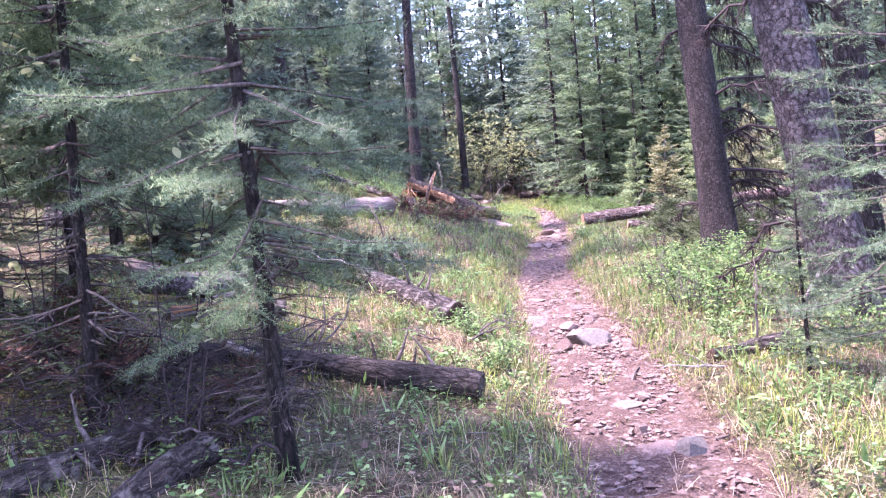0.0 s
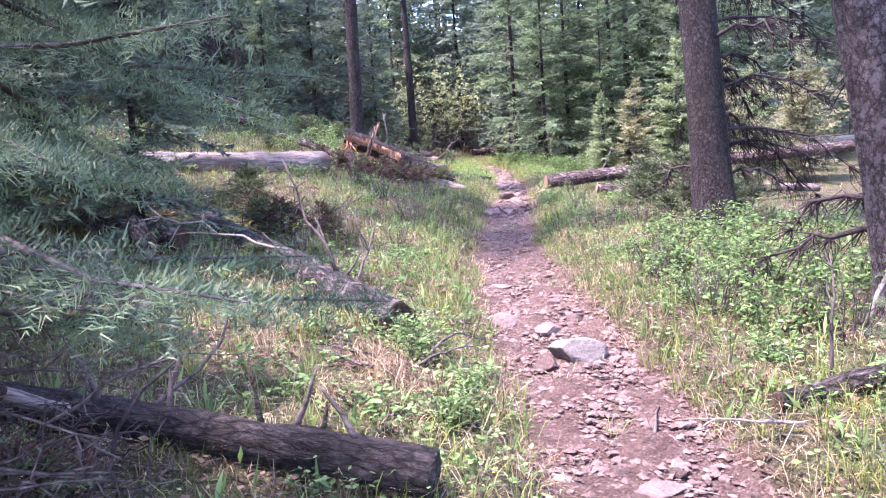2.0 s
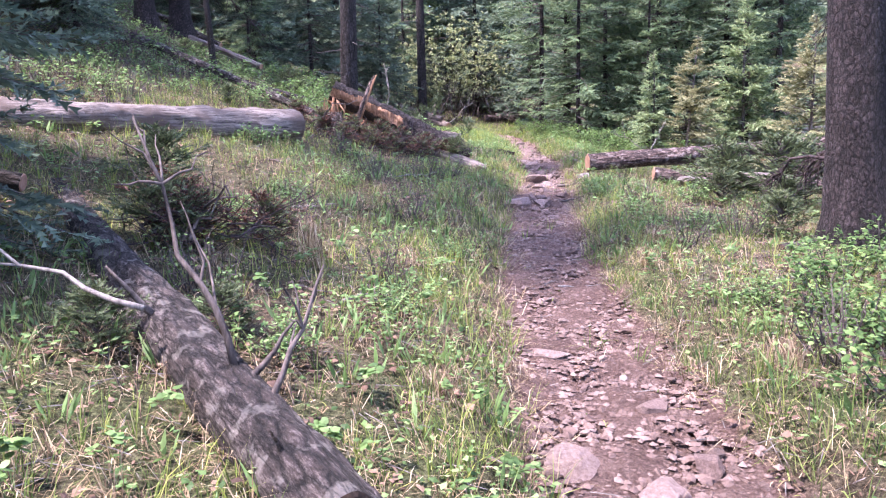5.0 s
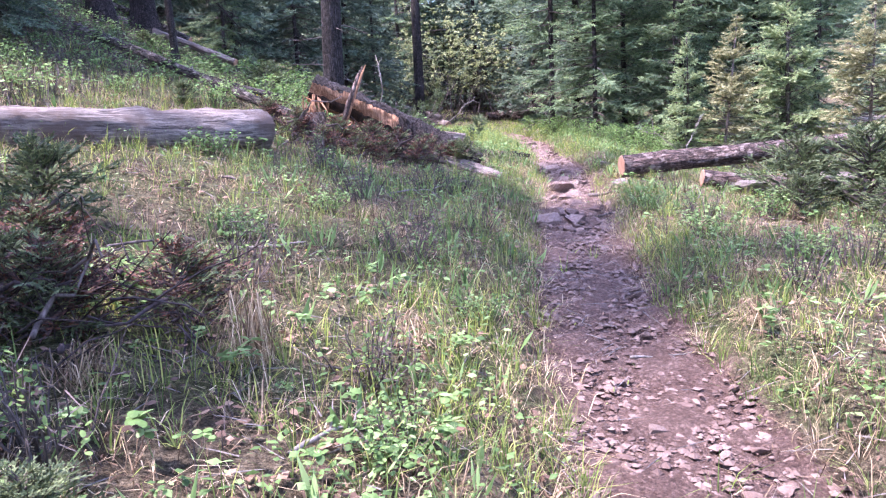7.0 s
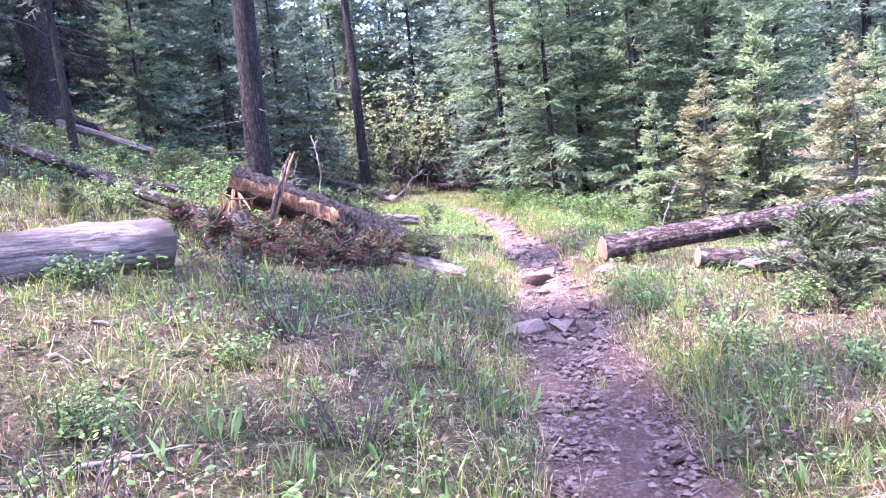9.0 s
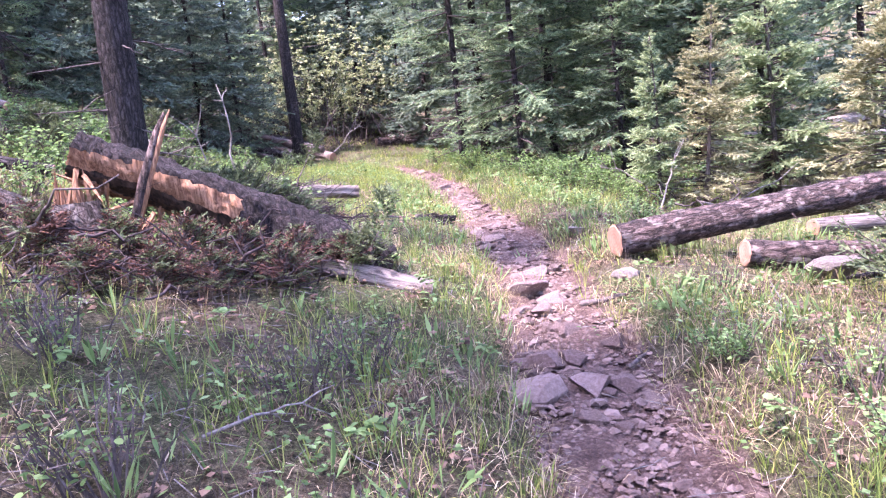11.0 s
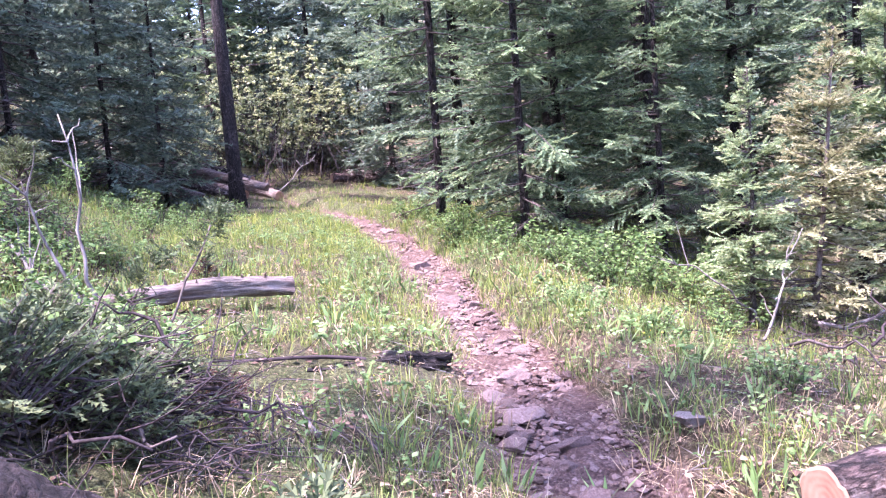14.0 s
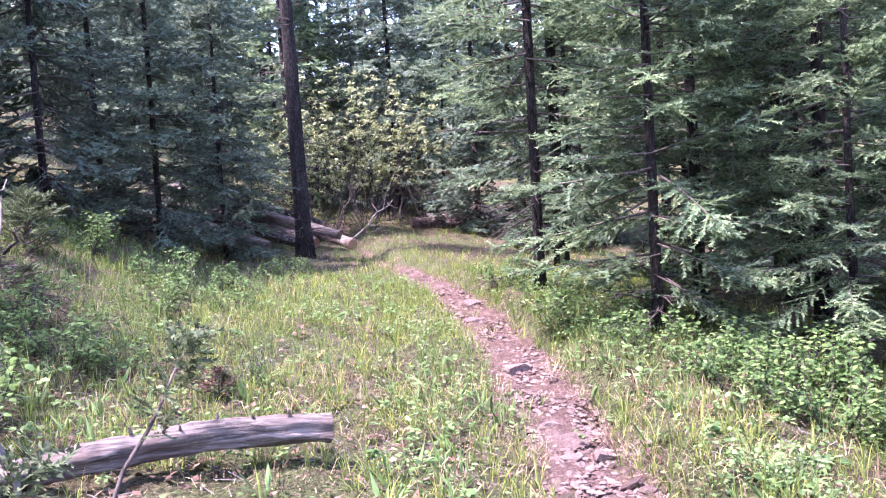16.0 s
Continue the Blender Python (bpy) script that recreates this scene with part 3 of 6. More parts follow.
def big_conifer(x, y, r, H, seed, tilt, label, limbs, bark, crowned=True):
    """A thick old trunk with root flare, scaly bark and drooping dead boughs."""
    t = thing("old_conifer", (x, y, gz(x, y)), label, "tree")
    t.rotation_euler = [radians(tilt[0]), radians(tilt[1]), 0]
    n = 34
    s = np.linspace(0, 1, n)
    pts = np.stack([0 * s, 0 * s, -0.2 + s * H], -1)
    rad = r * (1 + 0.75 * np.exp(-np.maximum(pts[:, 2], 0) / 0.16)) * (1 - 0.75 * s)
    part("trunk", mesh_of("old_trunk", *tube(pts, rad, 28, 0.035, True, seed, 0.035), bark, True), t)
    g = np.random.default_rng(seed)
    for i in range(limbs):
        z = g.uniform(0.5, 3.8)
        right = g.random() < 0.88
        az, l = (g.normal(0.55, 0.5), g.uniform(0.6, 1.6)) if right else (g.normal(2.3, 0.4), g.uniform(0.3, 0.8))
        a = np.array([np.cos(az) * r * 0.8, np.sin(az) * r * 0.8, z])
        b = a + np.array([np.cos(az) * l, np.sin(az) * l, -g.uniform(0.1, 0.55) * l])
        p = crooked(a, b, 7, 0.045, seed * 17 + i)
        p[:, 2] += 0.12 * l * np.sin(np.linspace(0, np.pi, 7))
        bits = [tube(p, np.linspace(0.022, 0.006, 7), 6, 0.1, False, i)]
        for q in range(75):
            k = g.integers(1, 7)
            e = p[k] + (unit(g.normal(0, 1, 3)) * 0.6 + unit(b - a) * 0.5 + np.array([0, 0, -0.5])) * l * g.uniform(0.12, 0.35)
            bits.append(tube([p[k], (p[k] + e) / 2 + g.normal(0, 0.03, 3), e], [0.006, 0.004, 0.002], 3, 0, False))
        limb = part("dead_limb", mesh_of("dead_limb", *bits[0], TWIG_DARK, True), t)
        tagged(part("twigwork", mesh_of("dead_limb_twigs", *joined(bits[1:]), TWIG_DARK, True), limb), kind="stuff")
    if not crowned:
        return t
    (wv, wf), (nv, nf) = fir_wood_and_needles(seed, H, 2.4, 5.5, 0.45, 4, 0.13, 0.4, 0.06, 4, 0.2)
    tagged(part("branchwork", mesh_of("old_limbs", wv, wf, TWIG, True), t), kind="stuff")
    tagged(part("crown", mesh_of("old_crown", nv, nf, FIR_DARK), t), kind="stuff")
    return t


big_conifer(3.75, 10.4, 0.225, 17, 51, (0, -3), "thick old conifer with scaly purplish-brown bark and drooping dead limbs", 26, BARK_BIG)
big_conifer(3.28, 6.3, 0.23, 16, 52, (0, -9.5), "thick lichen-flecked conifer trunk behind a young fir", 12, BARK_PLATED)
# three trunks with crowns left off, so that no crown shades the clearing
big_conifer(-4.42, 9.29, 0.19, 8, 53, (0, 2), "thick conifer trunk standing behind the young firs, crown left off", 6, BARK_PLATED, False)
big_conifer(-3.57, 19.41, 0.19, 10, 54, (0, -1), "dark conifer trunk standing on the slope, crown left off", 7, BARK_BIG, False)
big_conifer(-3.79, 18.08, 0.165, 10, 55, (0, -2), "dark conifer trunk beside fallen logs on the slope, crown left off", 7, BARK_BIG, False)
plant(pole, 4.6, 8.4, 40, 1.25)

# trees standing deeper in the wood
wood_fir = make_fir("fir_tree", 61, 11.0, 2.2, 0.4, 0.06, 0.4, 4, 0.14, 0.46, 0.1, 3, FIR, "tall fir deeper in the woods", stubs=6)
wood_dark = make_fir("spruce_tree", 62, 12.5, 2.2, 0.5, 0.065, 0.42, 4, 0.15, 0.48, 0.105, 3, FIR_DARK, "tall dark spruce deeper in the woods", stubs=6, droop=0.18)
wood_pole = make_fir("pole_tree", 63, 13.0, 1.5, 4.5, 0.075, 0.42, 5, 0.15, 0.42, 0.09, 3, FIR_DARK, "slim bare-trunked conifer deeper in the woods", stubs=24)
KINDS = [wood_fir, wood_dark, wood_pole]
placed, taken = [False] * 3, []
rt = random.Random(5)


def clear_of(x, y):
    d = x - float(smooth(y, XC_Y, XC))
    if y < 15 and -8.5 < d < 6.0:
        return False
    if 15 <= y < 29 and -10.0 < d < 7.0:
        return False
    if 29 <= y < 35 and -4 < d < 3.0:
        return False
    if y < 26 and d > 6 and rt.random() < 0.6:
        return False
    if y < 0 and rt.random() < 0.6:
        return False
    return all((x - a) ** 2 + (y - b) ** 2 > 2.4 for a, b in taken)


while len(taken) < 66:
    x, y = rt.uniform(-19, 21), rt.uniform(-5, 44)
    if not clear_of(x, y):
        continue
    taken.append((x, y))
    left = x < -3 and y < 24
    i = rt.choices((0, 1, 2), (3, 3, 3) if left else (5, 4, 1))[0]
    plant(KINDS[i], x, y, rt.uniform(0, 360), rt.uniform(0.7, 1.15), (rt.uniform(-2, 2), rt.uniform(-3, 2)), first=not placed[i])
    placed[i] = True


# trees added mostly out of view; crowns shade the rocky trail stretch and thicket
high = make_fir("pole_tree", 64, 15.0, 1.5, 8.5, 0.12, 0.34, 5, 0.14, 0.42, 0.08, 4, FIR_DARK, "tall conifer added for shade, with a bare trunk and a high dark crown", stubs=16)
plant(high, -3.3, 9.7, 0, 1.0, first=True)
plant(high, -3.7, 11.5, 140, 1.0)
plant(dark_a, -4.3, 2.5, 30, 1.0)
# the wooded slope above the meadow
# unseen spruces at (-6.4, 15.6), (-7.3, 17.2), (-5.7, 13.9) are added to shade the slope
for t, x, y, k in ((dark_a, -6.5, 21.5, 0.9), (dark_a, -7.6, 19.2, 1.0), (dark_a, -5.8, 24.6, 1.0), (dark_a, -8.2, 23.0, 1.1), (wood_pole, -6.2, 22.9, 1.0), (wood_pole, -6.7, 18.0, 1.1), (fir_b, -2.6, 20.6, 0.5), (wood_pole, -9.2, 20.6, 1.1), (dark_a, -6.4, 15.6, 1.0), (dark_a, -7.3, 17.2, 1.0), (dark_a, -5.7, 13.9, 1.0), (dark_a, -3.6, 14.6, 0.45), (dark_a, -4.1, 15.6, 0.55), (dark_a, -4.9, 13.6, 0.55)):
    plant(t, x, y, (x * 83 + y * 47) % 360, k)


def far_woods():
    """The wood that closes the view on every side."""
    g = np.random.default_rng(71)
    crowns, trunks, k = [], [], 0
    (wv, wf), (nv, nf) = fir_wood_and_needles(72, 13, 2.7, 0.4, 0.75, 4, 0.28, 0.75, 0.22, 2, 0.15)
    tv, tf = tube([(0, 0, -0.3), (0, 0, 7), (0.1, 0, 15)], [0.17, 0.11, 0.02], 6, 0, False)
    cv, cf, bv, bf = [], [], [], []
    kc = kb = 0
    n = 0
    while n < 190:
        a, d = g.uniform(0, 2 * np.pi), g.uniform(27, 60)
        x, y = 1 + d * np.sin(a), 12 + d * np.cos(a)
        if n % 3:
            x, y = g.uniform(-34, 36), g.uniform(40, 72)
        if abs(x - 1) < 20 and -8 < y < 41:
            continue
        n += 1
        s, c, h = np.sin(a * 7), np.cos(a * 7), g.uniform(0.75, 1.35)
        M = np.array([[c, -s, 0], [s, c, 0], [0, 0, 1]]) * h
        at = np.array([x, y, gz(x, y)])
        cv.append(nv @ M.T + at), cf.append(np.asarray(nf) + kc)
        bv.append(tv @ M.T + at), bf.append(np.asarray(tf) + kb)
        kc += len(nv)
        kb += len(tv)
    w = thing("far_woods", (0, 0, 0), "dense conifer woods closing the view", "woods", kind="stuff")
    for name, v, f, m in (("far_crowns", cv, cf, FIR_DARK), ("far_trunks", bv, bf, BARK)):
        tagged(part(name, mesh_of(name, np.concatenate(v), np.concatenate(f), m), w), kind="stuff")


far_woods()

# ---- fallen logs ----
def relief(V, pts, sides, rad, amount, seed):
    """Furrows and plates pressed into a stem's surface."""
    off = Vector((seed * 3.1 % 50, seed * 1.7 % 50, 0))
    out = V.copy()
    for i in range(len(pts)):
        for j in range(sides):
            q = V[i * sides + j]
            d = q - pts[i]
            f = noise.noise(Vector((q[0] * 26, q[1] * 26, q[2] * 6)) + off) + 0.6 * noise.noise(Vector((q[0] * 60, q[1] * 60, q[2] * 22)) + off) + 0.9 * noise.noise(Vector((q[0] * 7, q[1] * 7, q[2] * 4)) + off)
            out[i * sides + j] = pts[i] + d * (1 + amount * 1.5 * f)
    return out


def log(name, a, b, r0, r1, bark, label, seed, end0=CUT_WOOD, end1=ROTTEN, stubs=(), sides=34, rough=0.055, lobes=0.03, bend=0.02, category="log"):
    """A fallen stem from a to b with its end faces and broken branch stubs; stubs: (along, angle, length)."""
    a, b = np.asarray(a, float), np.asarray(b, float)
    L = np.linalg.norm(b - a)
    t = thing(name, tuple(a), label, category)
    t.rotation_mode = "QUATERNION"
    t.rotation_quaternion = Vector(b - a).to_track_quat("Z", "X")
    n = max(8, min(70, int(L / 0.045)))
    g = np.random.default_rng(seed)
    s = np.linspace(0, 1, n)
    ph = g.uniform(0, 6, 2)
    pts = np.stack([bend * np.sin(np.pi * s * 1.3 + ph[0]) - bend * np.sin(ph[0]), bend * np.sin(np.pi * s + ph[1]) - bend * np.sin(ph[1]), s * L], -1)
    rad = r0 + (r1 - r0) * s + 0.02 * r0 * np.sin(s * L * 5 + ph[0])
    V, F = tube(pts, rad, sides, rough * 0.4, False, seed, lobes)
    V = relief(V, pts, sides, rad, rough, seed)
    part("bark", mesh_of(name + "_bark", V, F, bark, True), t)
    for nm, ring, sg, mat in (("end_face", V[:sides], -1, end0), ("end_face", V[-sides:], 1, end1)):
        c = ring.mean(0)
        inner = c + (ring - c) * 0.9 + np.array([0, 0, 0.006 * sg])
        core = c + (ring - c) * 0.45 + np.array([0, 0, 0.006 * sg])
        W = np.concatenate([ring, inner, core, [c + np.array([0, 0, 0.006 * sg])]])
        Fc = []
        for j in range(sides):
            k = (j + 1) % sides
            Fc += [(j, k, sides + k, sides + j), (sides + j, sides + k, 2 * sides + k, 2 * sides + j), (2 * sides + j, 2 * sides + k, 3 * sides)]
        if sg < 0:
            Fc = [f[::-1] for f in Fc]
        part(nm, mesh_of(name + "_end", W, Fc, mat), t)
    for i, (al, ang, ln) in enumerate(stubs):
        k = int(al * (n - 1))
        if isinstance(ang, tuple):
            d = np.array(t.rotation_quaternion.inverted() @ Vector(ang))
        else:
            d = np.array([np.cos(ang), np.sin(ang), g.uniform(-0.3, 0.5)])
        p = crooked(pts[k] + d * rad[k] * 0.7, pts[k] + unit(d) * (rad[k] + ln), 5, ln * 0.03, seed + i)
        part("branch_stub", mesh_of(name + "_stub", *tube(p, np.linspace(0.012 + 0.014 * ln, 0.004, 5), 6, 0.1, True, i), bark if ln < 0.15 else TWIG, True), t)
    return t


def over(x, y, h):
    return (x, y, gz(x, y) + h)


log("fallen_log", (0.12, 4.47, 0.575), (-1.9, 5.25, 0.83), 0.08, 0.07, BARK, "dark-barked fallen log with broken branch stubs", 101, end0=BARK_OLD, rough=0.1, lobes=0.06, stubs=((0.12, (-0.6, 0.2, 1), 0.24), (0.2, (0.1, 0.3, 1), 0.1), (0.26, (0.4, 0.1, 1), 0.22), (0.3, (-0.2, 0.3, 1), 0.13), (0.5, (0.2, 0.3, 1), 0.2), (0.62, (-0.3, -0.2, 1), 0.3)))
log("fallen_log", (0.05, 6.52, 0.74), (-2.1, 10.0, 1.52), 0.125, 0.10, BARK_OLD, "rotting brown log half sunk in grass", 102, end0=ROTTEN, stubs=((0.07, (-0.3, -0.1, 0.6), 0.08), (0.2, (0.7, 0.2, 0.9), 0.22), (0.34, (-0.7, -0.2, 0.9), 0.25)), rough=0.05, lobes=0.06)
log("fallen_log", (-1.56, 7.9, 1.27), (-3.0, 8.7, 1.6), 0.09, 0.085, BARK_OLD, "short broken log with a rotten end", 103, end0=ROTTEN, rough=0.06)
log("fallen_log", (-1.68, 7.55, 1.17), (-1.86, 7.62, 1.42), 0.08, 0.05, BARK_OLD, "rotten dark stump snag", 104, end0=ROTTEN, category="stump", rough=0.22, lobes=0.16)
log("fallen_log", (-1.52, 3.7, 0.66), (-1.95, 2.9, 0.56), 0.08, 0.09, BARK_OLD, "grey peeling log with a short branch", 105, end0=GREY_WOOD, stubs=((0.35, 0.6, 0.25),))
log("fallen_log", (-1.17, 3.5, 0.6), (-1.42, 3.0, 0.5), 0.07, 0.075, BARK_OLD, "rotting log piece with an orange broken end", 106, end0=ORANGE_WOOD, rough=0.08)
log("fallen_log", over(-1.9, 7.4, 0.09), over(-2.9, 6.95, 0.16), 0.085, 0.08, GREY_WOOD, "grey barkless log in a heap of broken logs", 130, end0=ROTTEN, rough=0.1, lobes=0.09, bend=0.04)
log("fallen_log", over(-1.76, 7.02, 0.08), over(-2.6, 6.45, 0.13), 0.085, 0.075, BARK_PLATED, "mottled log in a heap of broken logs", 131, end0=GREY_WOOD, rough=0.1, lobes=0.08, stubs=((0.3, 1.4, 0.06),))
log("fallen_log", over(-1.64, 6.6, 0.07), over(-2.15, 6.0, 0.12), 0.075, 0.06, GREY_WOOD, "grey splintered log in a heap of broken logs", 132, end0=ROTTEN, rough=0.14, lobes=0.12, bend=0.05)
log("fallen_log", over(-1.36, 6.28, 0.06), over(-1.95, 6.05, 0.1), 0.085, 0.075, BARK_OLD, "rotting dark log with a torn side", 133, end0=ROTTEN, rough=0.16, lobes=0.1)
log("fallen_log", over(-1.45, 6.02, 0.13), over(-2.1, 5.85, 0.15), 0.03, 0.025, ORANGE_WOOD, "splintered red-orange piece of rotten wood", 134, end0=ROTTEN, end1=ORANGE_WOOD, rough=0.3, lobes=0.25, sides=14)
log("fallen_log", over(-1.2, 5.0, 0.05), over(-1.45, 4.75, 0.22), 0.035, 0.03, GREY_WOOD, "grey barkless stub of wood", 135, end0=GREY_WOOD, sides=14)
log("fallen_log", over(-1.9, 9.2, 0.12), over(-4.0, 9.0, 0.2), 0.05, 0.06, BARK, "dark fallen pole behind the firs", 136)
log("fallen_log", (-0.83, 12.92, 1.92), (-3.0, 10.75, 1.93), 0.172, 0.15, GREY_WOOD, "large weathered grey log without bark", 107, end0=BARK_OLD, end1=GREY_WOOD, sides=32, stubs=((0.5, 1.5, 0.05),), rough=0.06, lobes=0.05, bend=0.03)
log("fallen_log", (2.73, 14.75, 1.405), (8.2, 14.95, 1.62), 0.112, 0.1, BARK_RED, "sawn conifer log with reddish bark and a pale cut end", 108, stubs=((0.3, -1.2, 0.14), (0.42, 1.3, 0.1), (0.25, 2.0, 0.08)), sides=36, rough=0.075)
log("fallen_log", (3.5, 14.42, 1.25), (5.6, 14.1, 1.03), 0.092, 0.09, BARK_RED, "shorter sawn log lying in the grass", 109)
log("fallen_log", (1.29, 14.07, 1.385), (0.2, 14.38, 1.72), 0.052, 0.04, GREY_WOOD, "greyish barkless stick of wood in the grass", 110, end0=PALE_WOOD, sides=18, rough=0.12, lobes=0.1)
log("fallen_log", (2.07, 16.8, 1.495), (1.3, 16.68, 1.615), 0.042, 0.016, BARK, "dark charred-looking piece of bark", 111, end0=BARK, end1=BARK, rough=0.42, lobes=0.3, sides=18, stubs=((0.15, 1.5, 0.05), (0.3, 1.3, 0.04), (0.42, 1.7, 0.06), (0.6, 1.5, 0.04)))
log("fallen_log", (1.6, 16.72, 1.58), (0.85, 16.62, 1.72), 0.012, 0.009, TWIG_DARK, "thin dead branch on the ground", 112, end0=TWIG_DARK, end1=TWIG_DARK, rough=0.15, sides=8, category="branch")
log("fallen_log", (1.36, 18.3, 1.79), (-0.25, 17.75, 1.93), 0.066, 0.056, GREY_WOOD, "weathered grey-brown log lying in sunny grass", 113, end0=GREY_WOOD, rough=0.14, lobes=0.08, bend=0.05, stubs=((0.12, (0.1, -0.3, 1), 0.035), (0.2, (-0.2, -0.5, 1), 0.03), (0.33, (0.2, -0.2, 1), 0.04), (0.4, (0.1, -0.6, 0.8), 0.03), (0.52, (-0.1, -0.2, 1), 0.04), (0.66, (0.1, -0.4, 1), 0.03), (0.05, 1.5, 0.05), (0.6, 1.5, 0.06), (0.7, 1.1, 0.05), (0.1, 1.2, 0.04), (0.25, 1.8, 0.05), (0.45, 1.0, 0.05), (0.3, 1.4, 0.03)))
log("fallen_log", (-0.60, 14.20, 2.03), (-3.40, 16.10, 3.24), 0.045, 0.06, BARK_OLD, "mottled fallen log on the hillside", 114, stubs=((0.3, 1.5, 0.2), (0.5, 1.9, 0.3)))
log("fallen_log", (-0.95, 15.60, 2.32), (-2.85, 15.66, 2.87), 0.042, 0.05, BARK, "dark fallen log on the hillside", 115, stubs=((0.35, 1.5, 0.45), (0.55, 1.2, 0.4)))
log("fallen_log", (-2.05, 18.60, 3.08), (-4.90, 19.90, 4.33), 0.05, 0.075, GREY_WOOD, "long greyish fallen log on the hillside", 116)
log("fallen_log", (-2.93, 19.60, 3.57), (-4.58, 20.30, 4.36), 0.05, 0.065, BARK_OLD, "long fallen log on the hillside", 117)
log("fallen_log", (-2.85, 15.80, 2.95), (-4.10, 16.00, 3.38), 0.05, 0.06, BARK_OLD, "mossy fallen log on the hillside", 118)
log("fallen_log", over(2.0, 29.7, 0.1), over(-0.7, 34.6, 0.35), 0.11, 0.14, GREY_WOOD, "greyish fallen log under the trees", 119)
log("fallen_log", over(1.5, 30.8, 0.3), over(-1.0, 33.2, 0.55), 0.09, 0.11, BARK_OLD, "fallen log resting on another", 120, stubs=((0.1, 1.4, 0.6), (0.2, 1.8, 0.7), (0.3, 1.2, 0.5)))
log("fallen_log", over(5.95, 33.9, 0.16), over(3.9, 33.1, 0.15), 0.16, 0.14, PALE_WOOD, "pale sawn log lying across the trail's end", 121, end0=PALE_WOOD)
log("fallen_log", over(5.0, 32.9, 0.12), over(3.5, 32.5, 0.12), 0.13, 0.12, BARK_RED, "brown log piece beside the pale one", 122)
log("fallen_log", over(1.3, 29.5, 0.1), over(-1.7, 32.8, 0.4), 0.1, 0.13, GREY_WOOD, "greyish fallen log under the trees", 128)
log("fallen_log", over(1.75, 29.3, 0.28), over(-1.2, 31.6, 0.5), 0.085, 0.1, GREY_WOOD, "greyish fallen log resting on others", 137, end0=GREY_WOOD)
log("fallen_log", over(1.2, 29.0, 0.1), over(-1.9, 30.6, 0.3), 0.09, 0.1, BARK_OLD, "mottled fallen log under the trees", 138, end0=GREY_WOOD)
log("fallen_log", over(0.5, 28.6, 0.12), over(-2.2, 29.4, 0.25), 0.07, 0.08, GREY_WOOD, "thin greyish fallen log under the trees", 139, end0=GREY_WOOD)
log("fallen_log", over(-1.1, 27.0, 0.12), over(-2.6, 26.3, 0.2), 0.1, 0.1, BARK_OLD, "fallen log under dark spruces", 123)
log("fallen_log", over(7.6, 21.7, 0.35), over(13.0, 22.4, 0.3), 0.13, 0.12, PALE_WOOD, "bare pale log beyond the big conifer", 124)
log("fallen_log", over(5.0, 15.7, 0.08), over(8.2, 16.0, 0.1), 0.08, 0.075, GREY_WOOD, "bleached log among the young firs", 125)
log("fallen_log", over(7.5, 19.4, 0.6), over(11.0, 20.8, 0.3), 0.07, 0.06, PALE_WOOD, "bleached fallen pole among branches", 126)
log("fallen_log", (1.68, 5.10, 0.50), (2.24, 5.20, 0.51), 0.05, 0.06, BARK_OLD, "short rotting log beside the trail", 140, end0=ROTTEN, rough=0.12, lobes=0.1)
log("fallen_log", over(4.4, 10.9, 0.1), over(3.0, 10.2, 0.06), 0.05, 0.03, BARK_OLD, "short rotten branch in the grass", 127, sides=10, category="branch")


